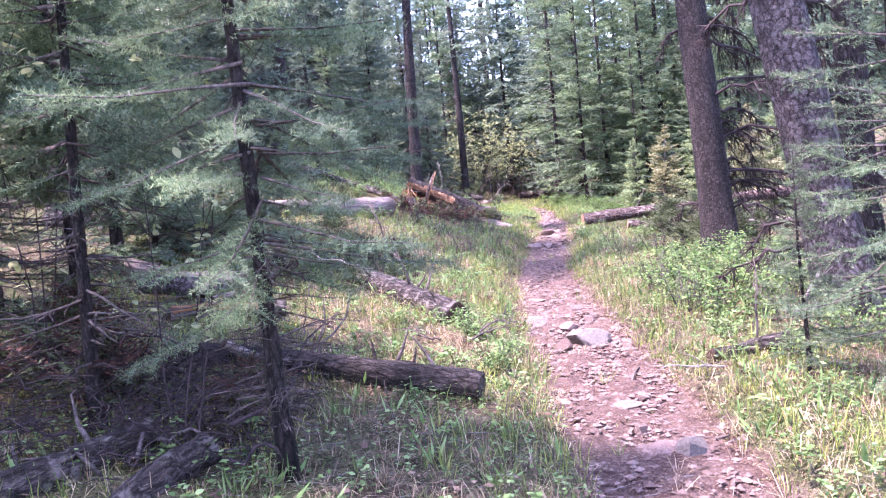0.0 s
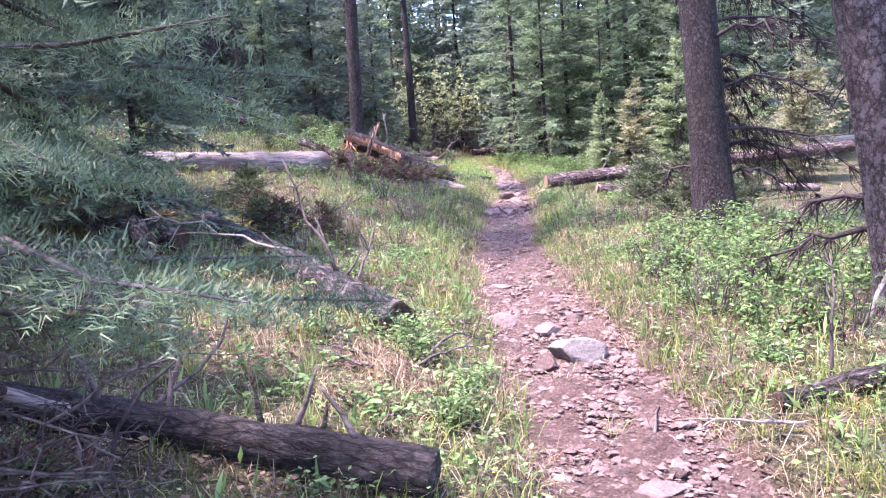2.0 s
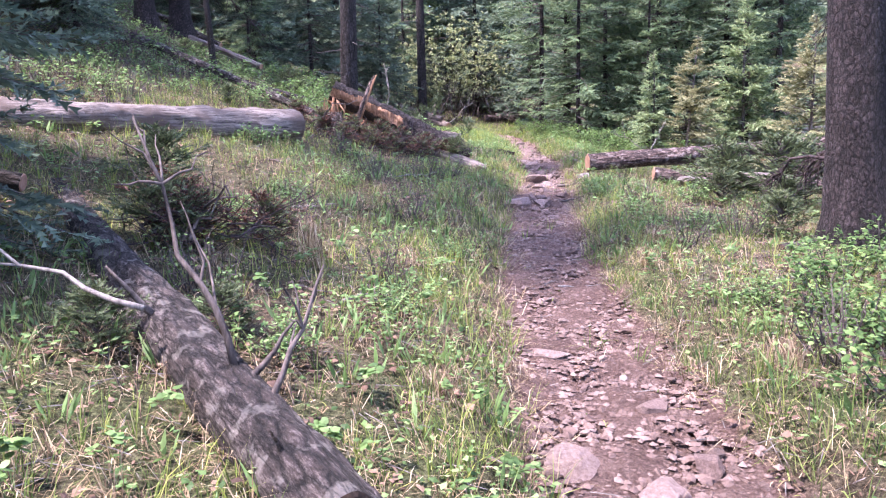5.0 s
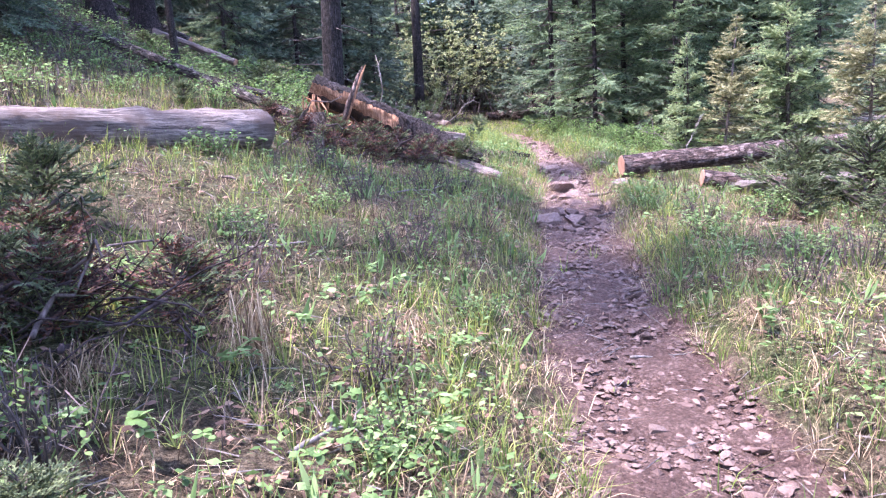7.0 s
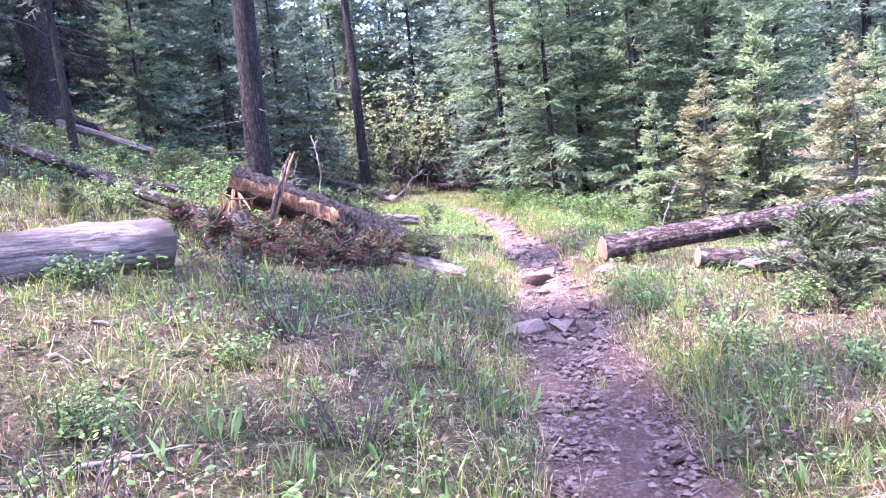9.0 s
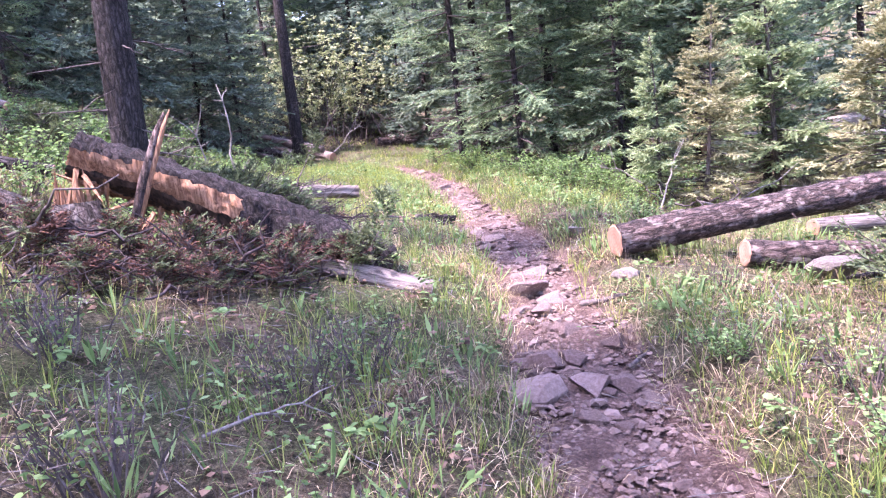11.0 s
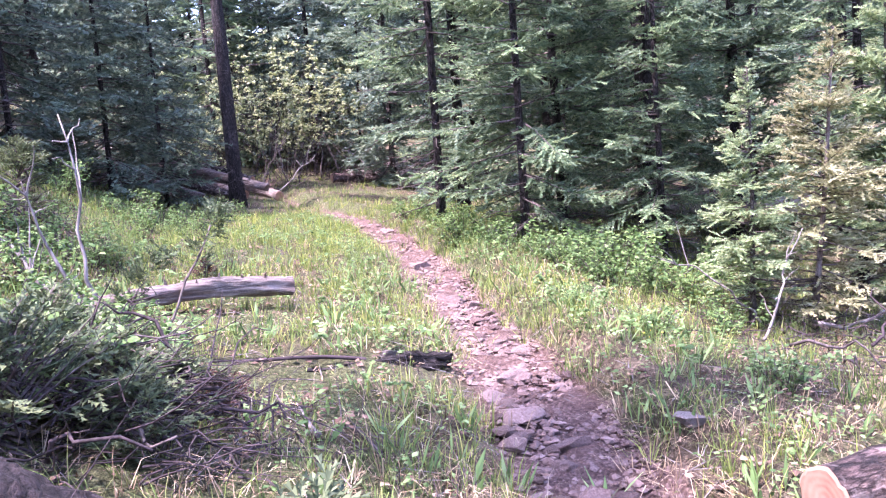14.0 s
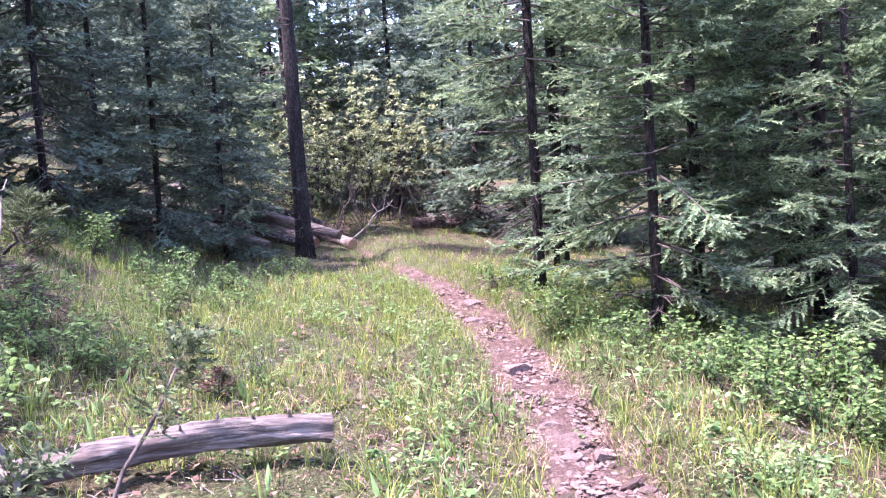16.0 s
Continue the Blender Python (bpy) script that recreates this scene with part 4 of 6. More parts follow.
def broken_trunk():
    """The snapped trunk: barked stem, torn orange heartwood, splinters and the stump that it hangs from."""
    a, b = np.array([-0.55, 14.42, 2.33]), np.array([1.12, 14.52, 1.5])
    t = thing("broken_trunk", tuple(a), "snapped trunk with torn orange heartwood and rough dark bark", "fallen tree")
    n, sides = 84, 46
    s = np.linspace(0, 1, n)
    ax = unit(b - a)
    pts = a + (b - a) * s[:, None]
    pts[:, 2] += 0.03 * np.sin(s * np.pi)
    r = 0.165 - 0.03 * s
    V, F = tube(pts, r, sides, 0.015, False, 9, 0.03)
    V = relief(V, pts, sides, r, 0.085, 9)
    round_low = [[(-(V[i * sides + j] - pts[i])[2] * 0.75 - (V[i * sides + j] - pts[i])[1] * 0.65) / np.linalg.norm(V[i * sides + j] - pts[i]) for j in range(sides)] for i in range(n)]
    V = V.reshape(n, sides, 3)
    up = np.array([0, 0, 1.0])
    toward = np.array([0, -1.0, 0])
    g = np.random.default_rng(4)
    for i in range(n):
        torn = max(0, 1 - s[i] / 0.55)
        if torn <= 0:
            continue
        c = pts[i]
        for j in range(sides):
            rel = V[i, j] - c
            low = (-rel[2] * 0.75 + rel @ toward * 0.65) / r[i]
            if low > 0.15:
                V[i, j] = c + rel * (1 - min(0.5, torn * (low - 0.1) * 0.9)) + ax * g.normal(0, 0.008) + g.normal(0, 0.005, 3)
    V = V.reshape(-1, 3) - a
    slots = []
    for f in F:
        k, low = f[0] // sides, round_low[f[0] // sides][f[0] % sides]
        edge = 0.12 + 0.14 * noise.noise(Vector((s[k] * 9, 3.7, 0))) + 0.25 * max(0, s[k] - 0.25)
        slots.append((1 if low < edge + 0.62 else 2) if s[k] < 0.5 and low > edge else 0)
    for nm, want, mat in (("bark", 0, BARK_BIG), ("torn_wood", 1, ORANGE_WOOD), ("hollow", 2, ROTTEN)):
        fs = [f for f, q in zip(F, slots) if q == want]
        part(nm, mesh_of("broken_" + nm, V, fs, mat, True), t)
    part("torn_end", mesh_of("torn_end", np.concatenate([V[:sides], [V[:sides].mean(0) + ax * 0.05]]), [(j, sides, (j + 1) % sides) for j in range(sides)], ORANGE_WOOD), t)
    part("buried_end", mesh_of("buried_end", np.concatenate([V[-sides:], [V[-sides:].mean(0)]]), [(j, (j + 1) % sides, sides) for j in range(sides)], ROTTEN), t)
    for i in range(9):
        o = np.array([g.uniform(0.0, 0.5), g.uniform(-0.14, 0.0), 0])
        p0 = ax * o[0] + np.array([0, o[1], g.uniform(-0.14, -0.02)])
        p1 = p0 + unit(np.array([g.uniform(-1, 0.2), g.uniform(-0.4, 0.2), g.uniform(-0.8, 0.3)])) * g.uniform(0.12, 0.3)
        part("splinter", mesh_of("splinter", *tube([p0, (p0 + p1) / 2, p1], [0.016, 0.012, 0.002], 4, 0.2, True, i), ORANGE_WOOD), t)
    spike = [np.array([0.3, -0.24, -0.42]), np.array([0.39, -0.21, -0.15]), np.array([0.49, -0.18, 0.1]), np.array([0.54, -0.17, 0.2])]
    part("upright_shard", mesh_of("upright_shard", *tube(spike, [0.028, 0.03, 0.024, 0.006], 7, 0.15, True, 3), BARK_RED, True), t)
    part("upright_shard", mesh_of("upright_shard", *tube([q + np.array([0.03, -0.008, 0.01]) for q in spike], [0.012, 0.016, 0.014, 0.003], 5, 0.2, True, 5), ORANGE_WOOD, True), t)


broken_trunk()


def snapped_stump(x, y):
    base = gz(x, y)
    t = thing("snapped_stump", (x, y, base), "low snapped stump of torn orange splinters", "stump")
    part("root_base", mesh_of("stump_base", *tube([(0, 0, -0.15), (0, 0, 0.05), (0.0, 0, 0.2)], [0.2, 0.16, 0.13], 18, 0.08, True, 2, 0.08), BARK_OLD, True), t)
    g = np.random.default_rng(8)
    for i in range(22):
        a = g.uniform(0, 6.28)
        d = g.uniform(0.02, 0.12)
        p0 = np.array([np.cos(a) * d, np.sin(a) * d, 0.1])
        h = g.uniform(0.08, 0.28)
        p1 = p0 + np.array([g.normal(0.02, 0.03), g.normal(0, 0.03), h])
        part("splinter", mesh_of("stump_splinter", *tube([p0, (p0 + p1) / 2, p1], [0.024, 0.017, 0.002], 5, 0.2, True, i), ORANGE_WOOD), t)


snapped_stump(-0.55, 14.35)

# ---- dead branches ----
def dead_branch(a, way, length, r, seed, forks=6, mat=TWIG_GREY, label="bleached dead branch lying in the undergrowth", name="dead_branch", curl=0.05):
    a = np.asarray(a, float)
    b = unit(way) * length
    p = crooked((0, 0, 0), b, 9, length * curl * 0.3, seed)
    g = np.random.default_rng(seed)
    t = thing(name, tuple(a), label, "branch")
    stem = part("stem", mesh_of("branch_stem", *tube(p, np.linspace(r, r * 0.25, 9), 7, 0.08, True, seed), mat, True), t)
    for i in range(forks):
        k = g.integers(2, 8)
        e = p[k] + (unit(b) * 0.7 + unit(g.normal(0, 1, 3)) * 0.8) * length * g.uniform(0.12, 0.38)
        q = crooked(p[k], e, 5, length * 0.012, seed * 7 + i)
        part("twig", mesh_of("branch_twig", *tube(q, np.linspace(r * 0.45, r * 0.12, 5), 5, 0.05, False, i), mat, True), stem)
    return t


dead_branch(over(2.75, 6.1, 0), (0.55, 0.25, 0.75), 0.95, 0.02, 201, 5, TWIG_GREY, "forked bleached snag standing in the brush")
dead_branch(over(2.12, 5.4, 0), (0.05, 0.1, 1), 0.62, 0.011, 202, 5, TWIG, "thin bare dead stem beside the trail")
dead_branch(over(-0.35, 7.2, 0.15), (-0.35, 0.2, 0.85), 0.95, 0.014, 203, 7, TWIG, "bare dark branch rising from the old log")
dead_branch(over(-0.25, 7.0, 0.1), (0.25, 0.3, 0.6), 0.55, 0.014, 204, 6, TWIG, "bare dark branch rising from the old log")
dead_branch(over(-0.7, 7.4, 0.25), (-1, 0.15, 0.25), 1.1, 0.012, 205, 8, TWIG_GREY, "long crooked bleached branch over the grass", curl=0.1)
dead_branch(over(0.20, 17.75, -0.03), (-0.14, 0.10, 1.25), 1.26, 0.015, 206, 4, TWIG_GREY, "pale dead sapling standing behind a log", curl=0.07)
dead_branch(over(-0.10, 18.3, 0), (-0.5, 0.2, 0.6), 1.1, 0.02, 207, 8, TWIG_GREY)
dead_branch(over(0.05, 18.1, 0), (-0.3, -0.1, 0.9), 0.9, 0.016, 208, 5, TWIG_GREY, "thin pale dead sapling beside a log")
dead_branch(over(4.2, 16.95, 0.02), (0.5, 0.15, 0.9), 0.8, 0.011, 209, 5, TWIG_GREY, "crooked bleached branch leaning on young firs", curl=0.12)
dead_branch(over(4.45, 17.3, 0.05), (-0.55, 0.4, 0.5), 0.8, 0.01, 210, 6, TWIG_GREY, "crooked bleached branch leaning on young firs", curl=0.12)
dead_branch(over(4.75, 17.1, 0.1), (1, 0.1, 0.12), 1.0, 0.015, 211, 7, TWIG_GREY, curl=0.1)
dead_branch(over(2.2, 14.15, 0.03), (0.8, -0.2, 0.12), 0.35, 0.022, 212, 5, TWIG, "dark exposed root in the trail's edge", "exposed_root")
dead_branch(over(2.05, 13.2, 0.03), (0.6, 0.5, 0.1), 0.45, 0.013, 213, 5, TWIG, "dark exposed root in the trail's edge", "exposed_root")
dead_branch(over(3.95, 13.75, 0.1), (-1, -0.1, 0.03), 0.25, 0.03, 214, 0, BARK, "short charred stick beside a boulder")
for i, (x, y, az) in enumerate(((0.75, 15.6, 2.5), (0.55, 15.9, 2.9), (0.9, 15.75, 3.4), (0.35, 15.5, 0.3), (0.6, 16.1, 3.1), (0.25, 15.9, 0.8), (0.8, 15.95, 2.2), (0.45, 15.65, 3.6), (0.15, 16.2, 0.2))):
    dead_branch(over(x, y, 0.06 + 0.05 * (i % 4)), (math.cos(az), math.sin(az) * 0.6, 0.22 + 0.08 * (i % 3)), 0.5, 0.008, 220 + i, 8, TWIG_DARK if i % 3 else TWIG, "bare dead branch in a brush heap", curl=0.2)
for i, (x, y, az, up) in enumerate(((4.9, 33.2, 2.6, 0.9), (4.5, 33.0, 2.2, 0.7), (3.9, 33.1, 2.0, 1.1), (4.3, 33.3, 0.8, 0.8), (3.3, 32.9, 1.6, 0.9), (1.6, 30.2, 0.9, 1.0), (1.9, 30.0, 0.6, 0.7), (1.2, 30.6, 1.4, 0.9), (2.3, 30.6, 1.8, 0.8), (0.9, 31.2, 2.2, 0.8), (2.6, 31.4, 1.2, 0.8))):
    dead_branch(over(x, y, 0.1), (math.cos(az), 0.2, up), 1.3, 0.02, 240 + i, 9, TWIG if i % 3 else TWIG_GREY, "bare grey branch of a fallen treetop", curl=0.09)
for i, (x, y, az) in enumerate(((0.05, 5.7, 0.4), (-0.1, 5.6, 2.4), (0.2, 5.75, 1.2), (-0.05, 5.9, 3.0), (-1.5, 4.4, 2.0), (-1.8, 4.6, 1.0), (-1.4, 4.7, 0.2), (-2.0, 4.2, 2.6), (-1.6, 4.9, 3.0))):
    dead_branch(over(x, y, 0.05 + 0.03 * (i % 3)), (math.cos(az), math.sin(az) * 0.7, 0.18 if i < 4 else 0.45), 0.45 if i < 4 else 0.8, 0.009, 260 + i, 9, TWIG, "tangled dead branch on the forest floor", curl=0.12)
for i, (x, y, az) in enumerate(((-0.35, 8.7, 1.9), (-0.1, 8.4, 0.9), (0.4, 11.0, 2.3), (0.2, 12.2, 0.5), (1.45, 15.5, 1.8), (2.6, 9.4, 0.2), (3.0, 9.9, 2.9), (2.9, 13.2, 1.0), (-0.8, 11.6, 2.6), (0.65, 13.3, 2.0), (3.3, 12.4, 2.5), (-0.6, 10.3, 0.1), (1.3, 4.0, 0.25), (1.7, 4.9, 2.8), (1.15, 5.2, 1.2), (1.3, 9.9, 0.0))):
    dead_branch(over(x, y, 0.02), (math.cos(az), math.sin(az), 0.04), 0.3 + 0.06 * (i % 5), 0.007 + 0.002 * (i % 3), 280 + i, 3, TWIG_GREY if i % 2 else TWIG, "small dead stick on the ground", "fallen_stick", 0.06)

dead_branch(over(1.24, 15.61, 0.03), (-0.05, 0.40, 0.03), 0.40, 0.013, 299, 0, TWIG_GREY, "bleached stick lying in the grass", "fallen_stick", 0.03)


def brush_heap(x, y, R, H, count, seed):
    t = thing("brush_heap", over(x, y, 0), "tangled heap of thin dead purple-brown twigs", "brush")
    g = np.random.default_rng(seed)
    bits = []
    for i in range(count):
        a, d = g.uniform(0, 6.28), R * g.random() ** 0.6
        o = np.array([math.cos(a) * d, math.sin(a) * d, 0])
        o[2] = gz(x + o[0], y + o[1]) - gz(x, y) + g.uniform(0, H) * (1 - 0.6 * d / R)
        az = g.uniform(0, 6.28)
        e = o + np.array([math.cos(az), math.sin(az), g.normal(0.1, 0.3)]) * g.uniform(0.12, 0.42)
        e[2] = max(e[2], gz(x + e[0], y + e[1]) - gz(x, y) + 0.01)
        r = g.uniform(0.0015, 0.006)
        if i < 9:
            e = o + (e - o) * 1.5
            e[2] = max(e[2], gz(x + e[0], y + e[1]) - gz(x, y) + 0.01)
            part("stick", mesh_of("heap_stick", *tube(crooked(o, e, 7, 0.04, seed * 50 + i), np.linspace(0.011, 0.004, 7), 6, 0.1, True, i), TWIG if i % 2 else TWIG_DARK, True), t)
            continue
        bits.append(tube(crooked(o, e, 5, 0.022, seed * 50 + i), np.linspace(r, r * 0.4, 5), 3, 0, False))
    tagged(part("twigwork", mesh_of("heap_twigs", *joined(bits), TWIG_DARK, True), t), kind="stuff")


brush_heap(0.5, 15.7, 0.62, 0.3, 520, 290)
brush_heap(0.2, 14.0, 0.55, 0.25, 160, 291)
brush_heap(-0.5, 13.85, 0.5, 0.25, 140, 292)
brush_heap(-1.45, 4.3, 0.7, 0.3, 420, 293)
brush_heap(-2.1, 4.0, 0.8, 0.45, 480, 294)
brush_heap(-1.35, 3.6, 0.4, 0.25, 240, 300)
brush_heap(-0.95, 20.6, 0.6, 0.3, 160, 295)
brush_heap(3.9, 32.9, 1.2, 0.6, 160, 296)
brush_heap(1.6, 30.6, 1.2, 0.6, 160, 297)
brush_heap(-0.85, 9.1, 0.5, 0.3, 140, 298)
brush_heap(4.5, 16.9, 0.7, 0.25, 120, 299)

# ---- shrubs ----
def leaf_cards(O, D, U, length, width, broad=False):
    """Folded leaves, pointed or with rounded shoulders."""
    S = np.cross(D, U)
    L, W = np.asarray(length)[:, None], np.asarray(width)[:, None]
    mid = O + D * L * 0.5 + U * W * 0.15
    if broad:
        rim = [O, O + D * L * 0.2 + S * W * 0.75, O + D * L * 0.55 + S * W, O + D * L * 0.85 + S * W * 0.6 - U * W * 0.15, O + D * L - U * W * 0.3]
        rim += [O + D * L * 0.85 - S * W * 0.6 - U * W * 0.15, O + D * L * 0.55 - S * W, O + D * L * 0.2 - S * W * 0.75]
    else:
        rim = [O, O + D * L * 0.45 + S * W, O + D * L - U * W * 0.3, O + D * L * 0.45 - S * W]
    k = len(rim)
    V = np.stack(rim + [mid], 1)
    base = (np.arange(len(O)) * (k + 1))[:, None, None]
    F = (np.array([[i, (i + 1) % k, k] for i in range(k)])[None] + base).reshape(-1, 3)
    return V.reshape(-1, 3), F


def make_shrub(name, seed, H, R, stems, leaves, leaf, mat, label, stem_mat=TWIG, spread=0.7):
    g = np.random.default_rng(seed)
    t = thing(name, (0, 0, 0), label, "shrub")
    bits, tips = [], []
    for i in range(stems):
        az, o = g.uniform(0, 6.28), g.uniform(0, R * 0.45)
        a = np.array([np.cos(az) * o, np.sin(az) * o, -0.03])
        b = a + np.array([np.cos(az) * R * spread * g.uniform(0.2, 1), np.sin(az) * R * spread * g.uniform(0.2, 1), H * g.uniform(0.55, 1)])
        p = crooked(a, b, 6, 0.012, seed * 13 + i)
        bits.append(tube(p, np.linspace(0.006, 0.002, 6), 3, 0, False))
        tips.append(p[2:])
        for q in range(4):
            k = g.integers(2, 6)
            e = p[k] + unit(g.normal(0, 1, 3) + [0, 0, 0.5]) * H * g.uniform(0.12, 0.3)
            bits.append(tube([p[k], (p[k] + e) / 2, e], [0.003, 0.002, 0.0012], 3, 0, False))
            tips.append(np.stack([(p[k] + e) / 2, e, e]))
    pool = np.concatenate(tips)
    O = pool[g.integers(0, len(pool), leaves)] + g.normal(0, 0.02, (leaves, 3))
    D = unit(g.normal(0, 1, (leaves, 3)) * [1, 1, 0.45])
    U = unit(np.array([0, 0, 1.0]) + g.normal(0, 0.4, (leaves, 3)))
    ln = leaf * g.uniform(0.6, 1.3, leaves)
    tagged(part("stemwork", mesh_of(name + "_stems", *joined(bits), stem_mat), t), kind="stuff")
    tagged(part("foliage", mesh_of(name + "_leaves", *leaf_cards(O, D, U, ln, ln * 0.36, True), mat), t), kind="stuff")
    return t


LEAFY = "low leafy shrub with fresh yellow-green leaves"
sh_a = make_shrub("leafy_shrub", 301, 0.42, 0.42, 18, 760, 0.04, BROADLEAF, LEAFY)
sh_b = make_shrub("leafy_shrub", 302, 0.3, 0.35, 16, 520, 0.036, HERB, "low leafy shrub with mid-green leaves")
sh_c = make_shrub("twiggy_shrub", 303, 0.4, 0.32, 24, 130, 0.03, BROADLEAF, "thin twiggy shrub with few leaves", spread=0.9)
def make_sprig_bush(name, seed, H, R, mats, label, whorl=4):
    """A low bush of feathery needle sprigs, some of them another colour."""
    t = thing(name, (0, 0, 0), label, "shrub")
    woods = []
    for i, m in enumerate(mats):
        w, (nv, nf) = fir_wood_and_needles(seed + i, H, R, 0.02, H * 0.13, whorl, 0.03, 0.13, 0.015, 4, -0.25, 0.3)
        woods.append(w)
        tagged(part("foliage", mesh_of(name + "_sprigs", nv, nf, m), t), kind="stuff")
    tagged(part("stemwork", mesh_of(name + "_stems", *joined(woods), TWIG), t), kind="stuff")
    return t


juniper = make_sprig_bush("juniper_bush", 304, 0.42, 0.5, (JUNIPER, JUNIPER), "dark olive feathery juniper bush")
brown = make_sprig_bush("withered_bush", 311, 0.5, 0.5, (BROWN_NEEDLE, BROWN_NEEDLE, JUNIPER), "withered red-brown bush with some green sprigs", 3)
pale = make_shrub("pale_leaved_bush", 306, 2.6, 1.3, 20, 2300, 0.06, ASPEN, "tall bush with pale sunlit spring leaves", TWIG_DARK, 1.1)
young = make_shrub("leafy_sapling", 307, 2.3, 0.45, 3, 170, 0.05, ASPEN, "slender broad-leaved sapling with few fresh leaves", TWIG_DARK, 0.9)
first_time = {}


def bush(t, spots, group=""):
    for x, y, k in spots:
        m = pose(x, y, gz(x, y), 0, 0, (x * 97 + y * 61) % 360) @ Matrix.Scale(k, 4)
        if t.name not in first_time:
            first_time[t.name] = 1
            t.matrix_basis = m
        else:
            o = copy_thing(t, m)
            o.matrix_basis = m


bush(sh_a, [(2.35, 6.3, 0.9), (2.7, 7.0, 1.0), (2.3, 7.5, 0.9), (2.9, 7.9, 1.05), (2.5, 8.4, 0.9), (3.4, 8.6, 1.0), (2.75, 5.3, 0.7), (3.3, 7.2, 1.0), (2.9, 9.3, 0.8), (3.5, 9.6, 0.9), (4.2, 9.2, 0.9), (2.1, 7.0, 0.6),
            (4.0, 18.4, 0.9), (3.7, 18.9, 0.8), (3.55, 19.7, 0.8), (4.2, 18.05, 0.7), (3.3, 20.5, 0.8), (3.45, 21.3, 0.8), (4.45, 18.3, 0.8), (3.3, 22.8, 0.8), (3.7, 23.8, 0.6), (-0.6, 17.5, 1.0), (-0.3, 18.4, 1.0), (-0.9, 19.2, 1.1), (-1.3, 18.0, 1.2), (-0.2, 19.6, 0.9), (-1.6, 20.2, 1.2), (-0.6, 15.9, 0.9), (-1.2, 16.6, 1.0), (-1.9, 17.3, 1.1), (-0.1, 16.9, 0.8), (0.2, 16.5, 0.8), (-0.9, 18.3, 0.9), (0.45, 16.9, 0.6),
            (-0.6, 20.1, 0.9), (0.0, 21.6, 0.8), (-0.8, 16.4, 0.8), (0.55, 21.9, 0.7), (-0.2, 22.6, 0.9), (0.4, 23.4, 0.8), (-0.9, 22.9, 1.0), (0.1, 19.7, 0.6), (0.9, 24.6, 0.7), (4.6, 17.9, 0.8), (4.1, 17.2, 0.6), (5.1, 18.3, 0.9), (4.3, 19.1, 1.0), (4.55, 19.15, 1.0), (4.2, 19.75, 0.9), (3.95, 19.2, 0.8), (5.4, 18.9, 1.0), (3.75, 20.6, 0.8)])
bush(sh_b, [(0.05, 6.3, 0.75), (0.1, 6.05, 0.6), (-0.45, 6.3, 0.5), (0.25, 5.2, 0.6), (0.35, 5.6, 0.5), (-0.3, 7.7, 0.6), (0.2, 8.5, 0.55), (2.0, 5.7, 0.6), (2.3, 5.1, 0.6), (1.9, 4.0, 0.5), (2.2, 8.9, 0.6), (2.5, 11.9, 0.7), (2.9, 11.2, 0.7), (3.3, 12.6, 0.8), (2.4, 12.9, 0.5),
            (-0.1, 15.9, 0.9), (-0.3, 15.6, 0.9), (0.2, 16.6, 0.9), (-0.6, 10.6, 0.6), (-0.9, 9.3, 0.7), (-0.2, 11.4, 0.5), (0.6, 9.9, 0.45), (3.2, 17.6, 0.6), (3.4, 16.9, 0.6), (3.6, 16.0, 0.7), (-1.1, 12.2, 0.6), (-1.5, 14.4, 0.9), (-1.0, 15.0, 0.8), (-2.2, 13.8, 0.6), (-2.6, 14.6, 0.5), (-3.1, 13.6, 0.6), (-2.0, 15.5, 0.5), (-3.3, 16.9, 0.5), (-3.9, 14.6, 0.6), (-2.8, 12.9, 0.6), (-3.8, 17.2, 0.5), (0.2, 16.2, 1.0), (0.55, 16.35, 0.8), (-0.3, 14.95, 0.9), (0.25, 15.75, 1.1), (0.0, 16.0, 1.15), (0.48, 15.95, 0.9)])
bush(sh_c, [(2.05, 6.6, 0.9), (2.2, 8.0, 0.9), (2.6, 6.0, 1.0), (0.1, 9.0, 0.7), (-0.5, 9.9, 0.8), (0.3, 10.6, 0.7), (0.8, 11.6, 0.6), (0.0, 11.9, 0.8), (-0.3, 12.8, 0.8), (0.5, 12.6, 0.7), (2.4, 10.4, 0.8), (3.0, 10.8, 0.9), (0.75, 12.9, 0.7), (-0.7, 8.3, 0.8), (2.7, 12.4, 0.7), (2.95, 13.9, 0.6), (0.9, 19.6, 0.6)])
bush(juniper, [(-1.15, 9.05, 0.7), (-0.55, 7.9, 0.45), (-0.95, 7.6, 0.5), (3.9, 13.25, 1.35), (4.4, 12.95, 1.6), (4.9, 13.4, 1.6), (3.6, 12.6, 0.8), (4.1, 12.2, 0.8), (4.7, 12.1, 0.9), (5.4, 12.9, 1.1), (-0.75, 20.7, 0.5), (-1.1, 21.8, 1.1), (3.4, 10.9, 0.8), (-1.4, 10.1, 0.9), (0.95, 14.25, 0.6), (-1.4, 17.2, 1.1), (-2.1, 17.2, 0.6), (-2.9, 17.6, 0.5), (-1.7, 18.3, 0.6), (-1.2, 19.6, 0.6), (-2.5, 17.2, 0.5), (-3.4, 14.0, 0.6), (-3.0, 17.3, 0.5), (-4.3, 15.6, 0.8), (-1.7, 14.0, 0.5), (-4.0, 13.2, 0.8)])
bush(juniper, [(0.1, 15.3, 0.8), (0.55, 15.7, 0.75), (0.3, 16.05, 0.85), (-0.2, 15.7, 1.0), (0.75, 15.95, 0.5), (0.32, 15.4, 0.95), (0.66, 15.45, 0.6)])
